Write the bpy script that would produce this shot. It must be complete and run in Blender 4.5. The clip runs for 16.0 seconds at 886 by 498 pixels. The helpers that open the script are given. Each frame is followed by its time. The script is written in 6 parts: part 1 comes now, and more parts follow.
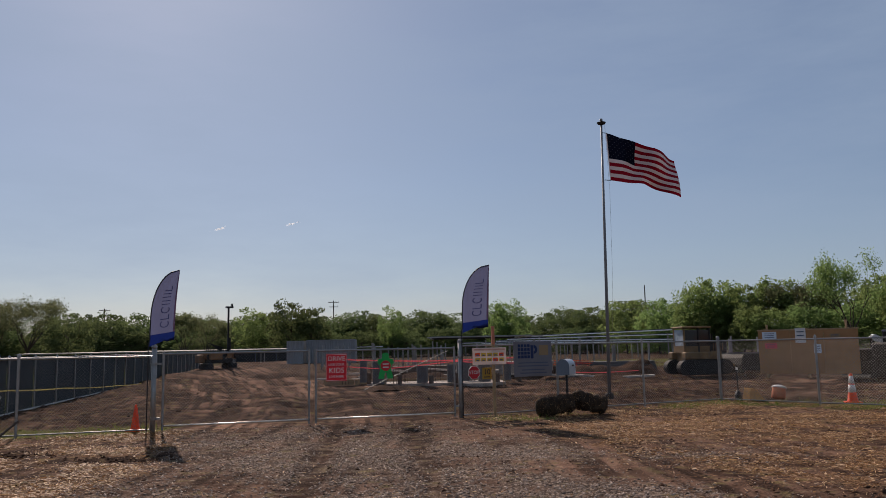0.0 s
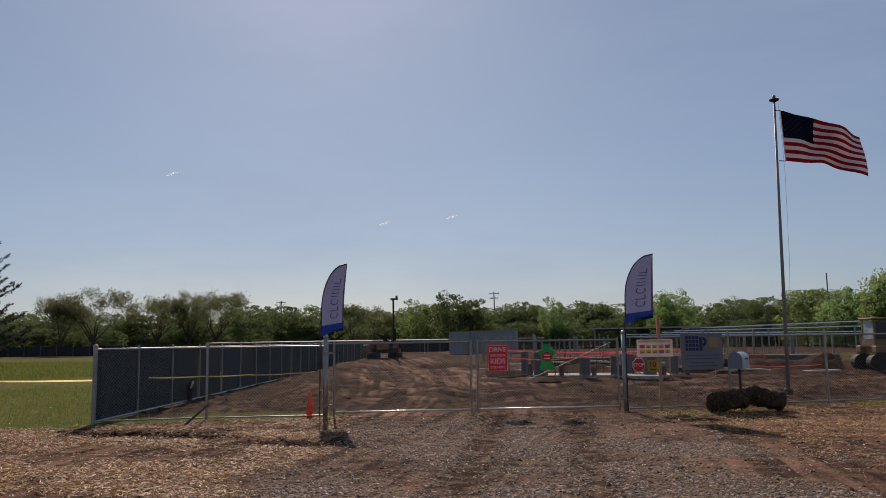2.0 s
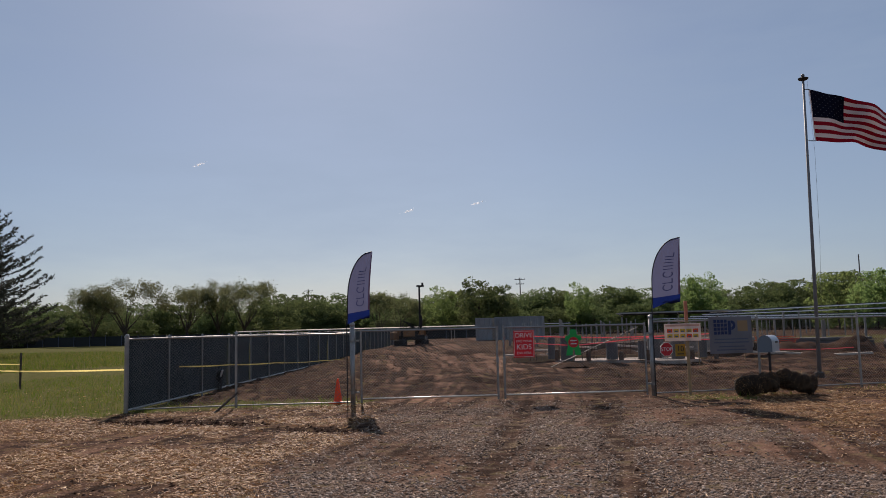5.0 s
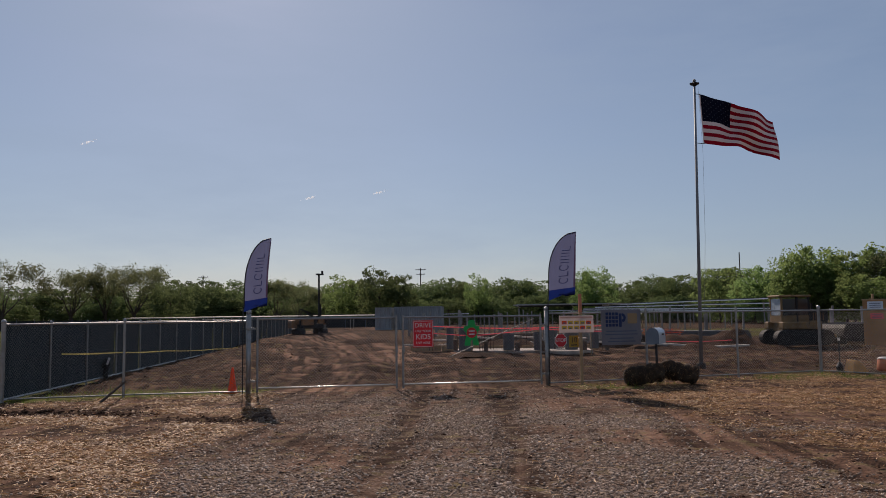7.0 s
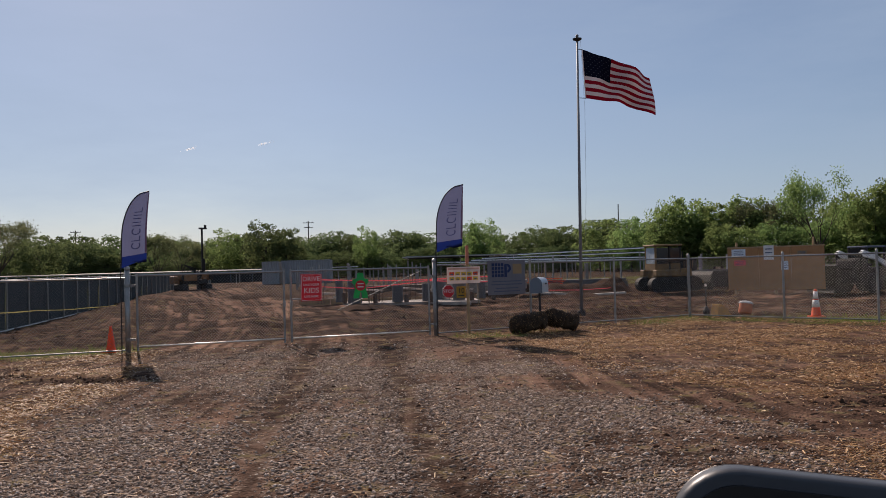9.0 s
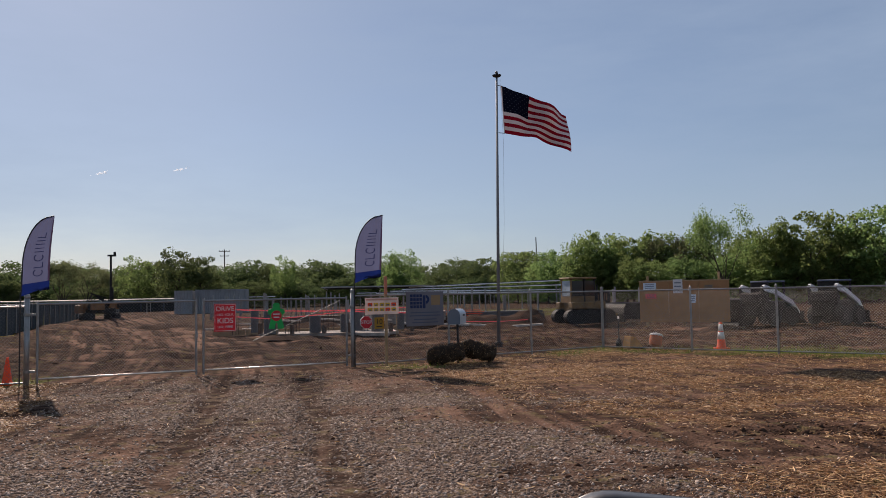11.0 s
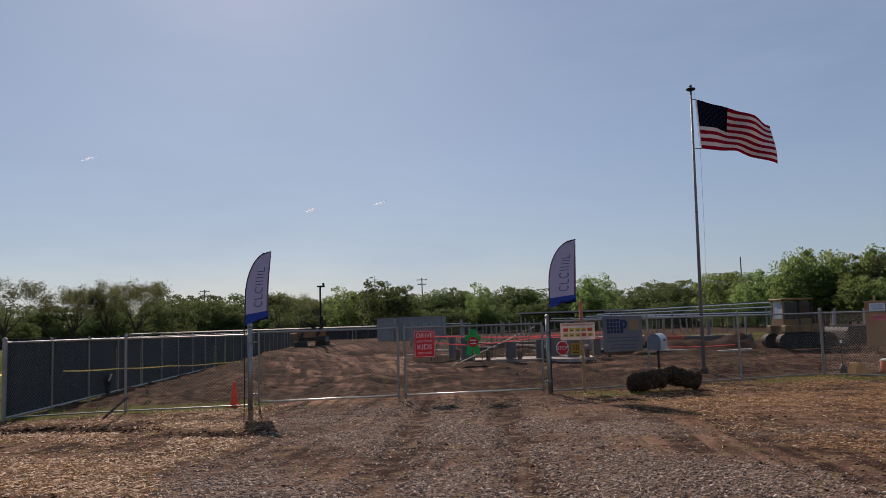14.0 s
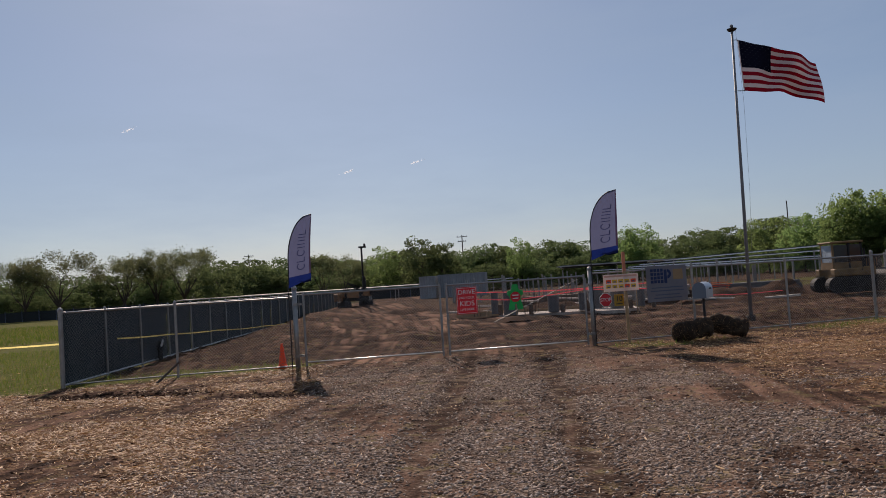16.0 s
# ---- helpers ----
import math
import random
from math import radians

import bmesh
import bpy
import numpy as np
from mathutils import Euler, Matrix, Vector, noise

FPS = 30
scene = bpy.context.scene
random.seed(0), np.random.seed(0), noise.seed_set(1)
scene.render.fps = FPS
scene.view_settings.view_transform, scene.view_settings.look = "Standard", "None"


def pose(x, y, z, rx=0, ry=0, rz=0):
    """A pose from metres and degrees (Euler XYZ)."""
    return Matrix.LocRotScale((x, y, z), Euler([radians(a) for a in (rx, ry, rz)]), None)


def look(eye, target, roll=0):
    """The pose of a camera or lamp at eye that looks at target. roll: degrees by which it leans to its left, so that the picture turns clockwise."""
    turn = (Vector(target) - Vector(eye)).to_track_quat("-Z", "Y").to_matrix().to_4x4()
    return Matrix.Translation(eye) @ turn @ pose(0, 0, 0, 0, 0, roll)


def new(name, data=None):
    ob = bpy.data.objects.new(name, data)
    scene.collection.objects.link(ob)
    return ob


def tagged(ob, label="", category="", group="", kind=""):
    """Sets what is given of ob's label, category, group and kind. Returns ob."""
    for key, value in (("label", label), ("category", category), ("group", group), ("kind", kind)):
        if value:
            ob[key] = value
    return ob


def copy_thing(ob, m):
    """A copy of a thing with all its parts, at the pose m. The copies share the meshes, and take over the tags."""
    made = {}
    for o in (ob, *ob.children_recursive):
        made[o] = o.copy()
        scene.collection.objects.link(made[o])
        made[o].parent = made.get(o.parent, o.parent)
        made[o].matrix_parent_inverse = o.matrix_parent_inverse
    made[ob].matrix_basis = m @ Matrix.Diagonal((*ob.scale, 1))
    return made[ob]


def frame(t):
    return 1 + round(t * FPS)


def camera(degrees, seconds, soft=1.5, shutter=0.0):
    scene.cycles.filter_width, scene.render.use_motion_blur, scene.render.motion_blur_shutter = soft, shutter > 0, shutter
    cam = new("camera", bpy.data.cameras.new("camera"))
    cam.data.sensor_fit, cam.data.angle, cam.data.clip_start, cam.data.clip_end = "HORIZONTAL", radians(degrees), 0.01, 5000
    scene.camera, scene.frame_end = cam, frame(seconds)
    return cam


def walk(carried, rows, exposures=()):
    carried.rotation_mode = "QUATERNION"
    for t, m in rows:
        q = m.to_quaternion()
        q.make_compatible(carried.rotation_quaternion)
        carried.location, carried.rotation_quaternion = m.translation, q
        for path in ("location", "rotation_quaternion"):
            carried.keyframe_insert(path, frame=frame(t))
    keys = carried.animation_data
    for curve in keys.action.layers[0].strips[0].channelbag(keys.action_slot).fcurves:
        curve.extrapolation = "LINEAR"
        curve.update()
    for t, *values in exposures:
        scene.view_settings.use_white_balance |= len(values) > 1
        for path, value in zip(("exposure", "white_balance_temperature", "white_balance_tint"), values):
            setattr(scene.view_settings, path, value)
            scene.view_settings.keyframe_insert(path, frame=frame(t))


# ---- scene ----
cam = camera(59.39, 16.0, soft=0.9)
PATH = [
    (0, pose(-0.009, -0.066, 1.750, 97.19, 1.13, 0.07)),
    (0.5, pose(-0.012, -0.056, 1.750, 97.19, 0.86, 1.89)),
    (1, pose(-0.017, -0.044, 1.750, 97.04, 0.85, 4.68)),
    (1.5, pose(-0.011, -0.031, 1.750, 96.94, 0.80, 8.48)),
    (2, pose(-0.006, -0.015, 1.750, 96.74, 0.82, 11.82)),
    (2.5, pose(-0.001, -0.001, 1.750, 96.62, 0.57, 14.70)),
    (3, pose(-0.008, 0.006, 1.750, 96.48, 0.57, 16.83)),
    (3.2, pose(-0.004, 0.007, 1.750, 96.45, 0.62, 17.52)),
    (3.725, pose(-0.001, 0.006, 1.750, 96.33, 0.78, 18.26)),
    (4.25, pose(0.003, 0.003, 1.750, 96.13, 1.08, 17.37)),
    (4.775, pose(0.005, -0.002, 1.750, 95.89, 1.34, 15.11)),
    (5.3, pose(0.003, -0.004, 1.750, 95.67, 1.41, 11.76)),
    (5.5, pose(-0.002, -0.005, 1.750, 95.59, 1.30, 10.32)),
    (6, pose(-0.010, -0.006, 1.750, 95.45, 0.91, 8.05)),
    (6.5, pose(-0.008, -0.004, 1.750, 95.26, 0.71, 6.92)),
    (7, pose(-0.000, 0.000, 1.750, 94.90, 0.70, 6.40)),
    (7.5, pose(0.004, 0.003, 1.750, 93.75, 0.98, 6.34)),
    (8, pose(0.014, -0.001, 1.750, 91.64, 1.63, 6.24)),
    (8.5, pose(0.021, -0.014, 1.750, 90.73, 1.81, 4.20)),
    (9, pose(0.017, -0.033, 1.750, 91.24, 1.57, -1.74)),
    (9.2, pose(0.021, -0.037, 1.750, 91.52, 1.54, -3.23)),
    (9.725, pose(0.027, -0.042, 1.750, 92.18, 1.46, -6.58)),
    (10.25, pose(0.037, -0.047, 1.750, 92.69, 1.30, -8.46)),
    (10.775, pose(0.046, -0.052, 1.750, 93.16, 1.18, -8.34)),
    (11.3, pose(0.048, -0.054, 1.750, 93.69, 1.17, -5.71)),
    (11.5, pose(0.044, -0.054, 1.750, 93.92, 1.29, -4.16)),
    (12, pose(0.034, -0.050, 1.750, 94.50, 1.40, -0.54)),
    (12.5, pose(0.033, -0.042, 1.750, 95.09, 1.53, 2.65)),
    (13, pose(0.034, -0.034, 1.750, 95.45, 1.61, 4.54)),
    (13.5, pose(0.033, -0.023, 1.750, 95.63, 1.68, 5.59)),
    (14, pose(0.031, -0.010, 1.750, 95.62, 1.77, 6.57)),
    (14.5, pose(0.031, 0.004, 1.750, 95.11, 1.66, 6.97)),
    (15, pose(0.035, 0.017, 1.750, 94.10, 1.36, 7.43)),
    (15.5, pose(0.027, 0.028, 1.750, 93.00, 1.35, 8.52)),
    (16, pose(0.029, 0.033, 1.750, 92.59, 3.77, 9.65)),
]
walk(cam, PATH, exposures=[(0.0, -0.02, 6250, 17), (3.0, -0.03, 6250, 17), (6.0, 0.0, 6250, 17), (7.5, -0.08, 6250, 17), (8.4, 0.14, 6250, 17), (9.0, 0.18, 6250, 17), (11.5, 0.20, 6250, 17), (12.5, 0.06, 6250, 17), (14.0, 0.07, 6250, 17), (16.0, 0.02, 6250, 17)])

# ---- light ----
SUN_AZ, SUN_EL = 20.5, 35.0          # degrees left of +y, above the horizon
world = bpy.data.worlds.new("world")
scene.world = world
world.use_nodes = True
wn = world.node_tree
sky = wn.nodes.new("ShaderNodeTexSky")
sky.sky_type = "NISHITA"
sky.sun_disc = False
sky.sun_elevation = radians(SUN_EL)
sky.sun_rotation = radians(-SUN_AZ)
sky.air_density, sky.dust_density, sky.ozone_density = 1.0, 0.45, 1.9
wn.nodes["Background"].inputs[1].default_value = 0.059
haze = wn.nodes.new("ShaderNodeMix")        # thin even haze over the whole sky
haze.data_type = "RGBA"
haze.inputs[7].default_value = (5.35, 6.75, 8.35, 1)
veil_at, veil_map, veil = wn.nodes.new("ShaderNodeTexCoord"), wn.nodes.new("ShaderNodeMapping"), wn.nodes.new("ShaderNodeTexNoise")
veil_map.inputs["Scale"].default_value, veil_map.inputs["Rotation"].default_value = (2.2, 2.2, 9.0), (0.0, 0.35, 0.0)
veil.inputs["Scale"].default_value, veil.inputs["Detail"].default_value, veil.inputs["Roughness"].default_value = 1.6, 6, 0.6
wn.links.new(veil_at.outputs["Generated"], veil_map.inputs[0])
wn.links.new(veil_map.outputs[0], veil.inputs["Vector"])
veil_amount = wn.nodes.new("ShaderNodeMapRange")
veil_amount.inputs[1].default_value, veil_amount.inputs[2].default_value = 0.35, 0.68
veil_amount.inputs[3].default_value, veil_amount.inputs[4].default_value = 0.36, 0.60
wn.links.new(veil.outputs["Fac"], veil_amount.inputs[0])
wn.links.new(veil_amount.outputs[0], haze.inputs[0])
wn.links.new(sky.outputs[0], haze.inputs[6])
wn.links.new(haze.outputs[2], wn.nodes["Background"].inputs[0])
sun_data = bpy.data.lights.new("sun", "SUN")
sun_data.energy, sun_data.angle, sun_data.color = 4.9, radians(0.6), (1.0, 0.83, 0.66)
sun = new("sun", sun_data)
sd = Vector((-math.sin(radians(SUN_AZ)) * math.cos(radians(SUN_EL)), math.cos(radians(SUN_AZ)) * math.cos(radians(SUN_EL)), math.sin(radians(SUN_EL))))
sun.matrix_world = look(sd * 50, (0, 0, 0))


# ---- materials ----
def mat(name, color, rough=0.7, metal=0.0, var=0.25, scale=6.0, bump=0.15, bump_scale=None, color2=None, translucent=0.0, spec=0.4, random_tint=0.0, coat=0.0):
    """A procedural surface: two scales of noise vary the colour, a third gives the relief."""
    m = bpy.data.materials.new(name)
    m.use_nodes = True
    nt = m.node_tree
    b = nt.nodes["Principled BSDF"]
    b.inputs["Metallic"].default_value = metal
    b.inputs["Specular IOR Level"].default_value = spec
    b.inputs["Coat Weight"].default_value = coat
    tc = nt.nodes.new("ShaderNodeTexCoord")
    n1 = nt.nodes.new("ShaderNodeTexNoise")
    n1.inputs["Scale"].default_value, n1.inputs["Detail"].default_value = scale, 6
    n2 = nt.nodes.new("ShaderNodeTexNoise")
    n2.inputs["Scale"].default_value, n2.inputs["Detail"].default_value = scale * 0.13, 3
    for n in (n1, n2):
        nt.links.new(tc.outputs["Object"], n.inputs["Vector"])
    mix = nt.nodes.new("ShaderNodeMath")
    mix.operation = "ADD"
    nt.links.new(n1.outputs["Fac"], mix.inputs[0])
    nt.links.new(n2.outputs["Fac"], mix.inputs[1])
    ramp = nt.nodes.new("ShaderNodeMapRange")
    ramp.inputs[1].default_value, ramp.inputs[2].default_value = 0.7, 1.3
    nt.links.new(mix.outputs[0], ramp.inputs[0])
    cm = nt.nodes.new("ShaderNodeMix")
    cm.data_type = "RGBA"
    c2 = color2 or tuple(c * (1 + var) for c in color)
    cm.inputs[6].default_value = (*[c * (1 - var) for c in color], 1)
    cm.inputs[7].default_value = (*c2, 1)
    nt.links.new(ramp.outputs[0], cm.inputs[0])
    out = cm.outputs[2]
    if random_tint:
        info = nt.nodes.new("ShaderNodeObjectInfo")
        hsv = nt.nodes.new("ShaderNodeHueSaturation")
        mr = nt.nodes.new("ShaderNodeMapRange")
        mr.inputs[3].default_value, mr.inputs[4].default_value = 1 - random_tint, 1 + random_tint
        nt.links.new(info.outputs["Random"], mr.inputs[0])
        nt.links.new(mr.outputs[0], hsv.inputs["Value"])
        mh = nt.nodes.new("ShaderNodeMapRange")
        mh.inputs[3].default_value, mh.inputs[4].default_value = 0.5 - random_tint * 0.07, 0.5 + random_tint * 0.07
        nt.links.new(info.outputs["Random"], mh.inputs[0])
        nt.links.new(mh.outputs[0], hsv.inputs["Hue"])
        nt.links.new(out, hsv.inputs["Color"])
        out = hsv.outputs[0]
    nt.links.new(out, b.inputs["Base Color"])
    rr = nt.nodes.new("ShaderNodeMapRange")
    rr.inputs[3].default_value, rr.inputs[4].default_value = max(0.02, rough - 0.1), min(1, rough + 0.1)
    nt.links.new(n1.outputs["Fac"], rr.inputs[0])
    nt.links.new(rr.outputs[0], b.inputs["Roughness"])
    if bump:
        n3 = nt.nodes.new("ShaderNodeTexNoise")
        n3.inputs["Scale"].default_value, n3.inputs["Detail"].default_value = bump_scale or scale * 4, 4
        nt.links.new(tc.outputs["Object"], n3.inputs["Vector"])
        bp = nt.nodes.new("ShaderNodeBump")
        bp.inputs["Strength"].default_value, bp.inputs["Distance"].default_value = bump, 0.02
        nt.links.new(n3.outputs["Fac"], bp.inputs["Height"])
        nt.links.new(bp.outputs[0], b.inputs["Normal"])
    if translucent:
        tr = nt.nodes.new("ShaderNodeBsdfTranslucent")
        nt.links.new(out, tr.inputs["Color"])
        ms = nt.nodes.new("ShaderNodeMixShader")
        ms.inputs[0].default_value = translucent
        nt.links.new(b.outputs[0], ms.inputs[1])
        nt.links.new(tr.outputs[0], ms.inputs[2])
        nt.links.new(ms.outputs[0], nt.nodes["Material Output"].inputs["Surface"])
    return m


def island_mat(name, cols, rough=0.9, translucent=0.0, spec=0.3, big=0.0, glow=1.0):
    """Small loose pieces: each island takes its colour from a ramp by chance."""
    m = bpy.data.materials.new(name)
    m.use_nodes = True
    nt = m.node_tree
    b = nt.nodes["Principled BSDF"]
    b.inputs["Roughness"].default_value, b.inputs["Specular IOR Level"].default_value = rough, spec
    g = nt.nodes.new("ShaderNodeNewGeometry")
    r = nt.nodes.new("ShaderNodeValToRGB")
    while len(r.color_ramp.elements) < len(cols):
        r.color_ramp.elements.new(0.5)
    for i, c in enumerate(cols):
        r.color_ramp.elements[i].position = i / max(1, len(cols) - 1)
        r.color_ramp.elements[i].color = (*c, 1)
    nt.links.new(g.outputs["Random Per Island"], r.inputs[0])
    out = r.outputs[0]
    if big:
        n = nt.nodes.new("ShaderNodeTexNoise")
        n.inputs["Scale"].default_value = 0.35
        tc = nt.nodes.new("ShaderNodeTexCoord")
        nt.links.new(tc.outputs["Object"], n.inputs["Vector"])
        info = nt.nodes.new("ShaderNodeObjectInfo")
        hsv = nt.nodes.new("ShaderNodeHueSaturation")
        a = nt.nodes.new("ShaderNodeMath")
        a.operation = "ADD"
        nt.links.new(n.outputs["Fac"], a.inputs[0])
        nt.links.new(info.outputs["Random"], a.inputs[1])
        mr = nt.nodes.new("ShaderNodeMapRange")
        mr.inputs[1].default_value, mr.inputs[2].default_value = 0.3, 1.7
        mr.inputs[3].default_value, mr.inputs[4].default_value = 1 - big, 1 + big
        nt.links.new(a.outputs[0], mr.inputs[0])
        nt.links.new(mr.outputs[0], hsv.inputs["Value"])
        mh = nt.nodes.new("ShaderNodeMapRange")
        mh.inputs[3].default_value, mh.inputs[4].default_value = 0.485, 0.52
        nt.links.new(info.outputs["Random"], mh.inputs[0])
        nt.links.new(mh.outputs[0], hsv.inputs["Hue"])
        nt.links.new(out, hsv.inputs["Color"])
        out = hsv.outputs[0]
    nt.links.new(out, b.inputs["Base Color"])
    if translucent:
        tr = nt.nodes.new("ShaderNodeBsdfTranslucent")
        hv = nt.nodes.new("ShaderNodeHueSaturation")
        hv.inputs["Value"].default_value, hv.inputs["Saturation"].default_value = glow, 1.0
        nt.links.new(out, hv.inputs["Color"])
        nt.links.new(hv.outputs[0], tr.inputs["Color"])
        ms = nt.nodes.new("ShaderNodeMixShader")
        ms.inputs[0].default_value = translucent
        nt.links.new(b.outputs[0], ms.inputs[1])
        nt.links.new(tr.outputs[0], ms.inputs[2])
        nt.links.new(ms.outputs[0], nt.nodes["Material Output"].inputs["Surface"])
    return m


M_GALV = mat("galvanised_steel", (0.29, 0.285, 0.275), 0.38, 0.6, 0.2, 9, 0.05)
# gate bottom rail: sun glint put into a paler, warmer base colour
M_RAIL = mat("glint_gate_rail", (0.70, 0.64, 0.56), 0.36, 0.9, 0.2, 9, 0.03)
M_WIRE = mat("fence_wire", (0.19, 0.187, 0.18), 0.5, 0.5, 0.15, 5, 0)
M_SCREEN = mat("privacy_screen", (0.011, 0.022, 0.029), 0.8, 0, 0.3, 3, 0.2, 60)
M_DARKWIRE = mat("dark_screen", (0.015, 0.018, 0.02), 0.8, 0, 0.3, 3, 0.1)
M_WOOD = mat("weathered_timber", (0.36, 0.24, 0.13), 0.8, 0, 0.3, 8, 0.3)
M_PLY = mat("plywood", (0.36, 0.185, 0.078), 0.75, 0, 0.18, 2.5, 0.1)
M_RED = mat("sign_red", (0.62, 0.03, 0.04), 0.45, 0, 0.08, 4, 0, translucent=0.25)
M_WHITE = mat("sign_white", (0.70, 0.68, 0.66), 0.5, 0, 0.06, 4, 0, translucent=0.06)
M_GREEN = mat("plastic_green", (0.03, 0.36, 0.11), 0.45, 0, 0.12, 4, 0, translucent=0.4)
M_YELLOW = mat("sign_yellow", (0.66, 0.42, 0.04), 0.5, 0, 0.08, 4, 0, translucent=0.06)
M_AMBER = mat("sign_amber", (0.34, 0.20, 0.02), 0.5, 0, 0.1, 4, 0, translucent=0.06)
M_SHEET = mat("thin_sign_sheet", (0.74, 0.63, 0.57), 0.5, 0, 0.08, 4, 0, translucent=0.32)
M_ORANGE = mat("safety_orange", (0.85, 0.10, 0.02), 0.5, 0, 0.15, 6, 0.05, translucent=0.2)
M_BLACK = mat("black_paint", (0.02, 0.02, 0.022), 0.5, 0, 0.2, 5, 0.05)
M_BANNER = mat("banner_fabric", (0.135, 0.145, 0.25), 0.8, 0, 0.12, 2, 0.15, 8, translucent=0.32)
M_BANNERBLUE = mat("banner_blue", (0.008, 0.02, 0.13), 0.75, 0, 0.15, 2, 0.1, translucent=0.35)
M_BANNERINK = mat("banner_ink", (0.05, 0.06, 0.16), 0.8, 0, 0.1, 3, 0)
M_BANNERHEM = mat("banner_hem", (0.22, 0.12, 0.19), 0.8, 0, 0.1, 3, 0, translucent=0.3)
M_MESHBANNER = mat("mesh_banner", (0.185, 0.182, 0.205), 0.8, 0, 0.15, 2, 0.1, translucent=0.2)
M_NAVY = mat("navy_print", (0.02, 0.035, 0.10), 0.8, 0, 0.1, 3, 0)
M_OCHRE = mat("ochre_print", (0.28, 0.19, 0.10), 0.8, 0, 0.1, 3, 0)
M_GREYINK = mat("grey_print", (0.10, 0.12, 0.17), 0.8, 0, 0.1, 3, 0)
M_POLE = mat("white_pole", (0.19, 0.19, 0.195), 0.6, 0.1, 0.08, 2, 0)
M_FLAGRED = mat("flag_red", (0.19, 0.004, 0.014), 0.8, 0, 0.12, 3, 0.1, translucent=0.10, spec=0.1)
M_FLAGWHITE = mat("flag_white", (0.50, 0.44, 0.45), 0.8, 0, 0.08, 3, 0.1, translucent=0.10, spec=0.1)
M_FLAGSTAR = mat("flag_star", (0.07, 0.07, 0.085), 0.85, 0, 0.1, 3, 0, spec=0.05)
M_FLAGBLUE = mat("flag_blue", (0.004, 0.005, 0.014), 0.85, 0, 0.12, 3, 0.1, translucent=0.08, spec=0.05)
M_CONCRETE = mat("concrete", (0.33, 0.28, 0.24), 0.9, 0, 0.5, 3, 0.25)
M_FORM = mat("grey_form_tube", (0.115, 0.112, 0.112), 0.8, 0, 0.2, 3, 0.1)
M_CONTAINER = mat("container_grey", (0.26, 0.267, 0.278), 0.6, 0.1, 0.12, 1.5, 0.05)
M_MACHINE = mat("machine_yellow", (0.19, 0.115, 0.045), 0.6, 0, 0.45, 3, 0.1)
M_MACHDARK = mat("machine_dark", (0.018, 0.016, 0.015), 0.8, 0.0, 0.4, 6, 0.2)
M_MACHWHITE = mat("machine_white", (0.7, 0.7, 0.68), 0.5, 0, 0.15, 3, 0.1)
M_RUBBER = mat("rubber", (0.025, 0.024, 0.023), 0.9, 0, 0.4, 8, 0.3)
M_STRAWROLL = mat("straw_roll", (0.024, 0.014, 0.0075), 0.95, 0, 0.5, 14, 0.6, 90, color2=(0.068, 0.040, 0.020))
M_TIMBER = mat("pole_timber", (0.07, 0.055, 0.045), 0.9, 0, 0.3, 3, 0.3)
M_BARK = mat("bark", (0.055, 0.043, 0.033), 0.95, 0, 0.35, 3, 0.5)
M_PANEL = mat("solar_panel", (0.022, 0.025, 0.03), 0.6, 0.0, 0.15, 1, 0, spec=0.08)
M_RIG = mat("rig_brown", (0.24, 0.12, 0.05), 0.7, 0, 0.4, 3, 0.2)
M_PANELBACK = mat("panel_back", (0.06, 0.065, 0.075), 0.6, 0, 0.1, 1, 0)
# near-white base colour stands in for sky reflected along the racks
M_BRIGHT = mat("sky_glint_zinc", (0.82, 0.85, 0.88), 0.35, 0.25, 0.1, 3, 0)
M_TAPE = mat("caution_tape", (0.82, 0.70, 0.26), 0.5, 0, 0.15, 8, 0, translucent=0.85)
M_PINK = mat("red_tape", (0.75, 0.10, 0.12), 0.5, 0, 0.15, 8, 0, translucent=0.3)
M_CARPAINT = mat("car_paint", (0.06, 0.065, 0.07), 0.25, 0.5, 0.08, 2, 0, coat=0.8)
M_CARTRIM = mat("car_trim", (0.055, 0.057, 0.064), 0.42, 0.0, 0.1, 8, 0.03)
M_LEAF = island_mat("foliage", [(0.082, 0.112, 0.046), (0.100, 0.134, 0.052), (0.120, 0.152, 0.060), (0.104, 0.132, 0.060)], 0.85, 0.55, 0.03, big=0.30, glow=1.2)
# fresher green, with extra light put into its colour for dim right-hand crowns
M_LEAFLIT = island_mat("lightened_foliage", [(0.082, 0.116, 0.040), (0.102, 0.138, 0.046), (0.125, 0.160, 0.056)], 0.85, 0.66, 0.03, big=0.24, glow=2.0)
M_LEAFOAK = island_mat("spring_foliage", [(0.075, 0.085, 0.042), (0.10, 0.11, 0.052), (0.13, 0.135, 0.068)], 0.85, 0.6, 0.03, big=0.25, glow=1.4)
M_NEEDLE = island_mat("needles", [(0.024, 0.028, 0.022), (0.036, 0.041, 0.031), (0.056, 0.060, 0.047)], 0.85, 0.3, 0.1, glow=1.3)
M_STONE = island_mat("gravel_stone", [(0.096, 0.062, 0.044), (0.19, 0.136, 0.104), (0.28, 0.212, 0.168), (0.146, 0.094, 0.065), (0.56, 0.45, 0.365), (0.045, 0.030, 0.022)], 0.8, 0, 0.15)
M_STRAW = island_mat("straw", [(0.12, 0.055, 0.023), (0.29, 0.14, 0.055), (0.74, 0.49, 0.24), (0.18, 0.085, 0.036), (0.50, 0.28, 0.125)], 0.6, 0.2, 0.3)
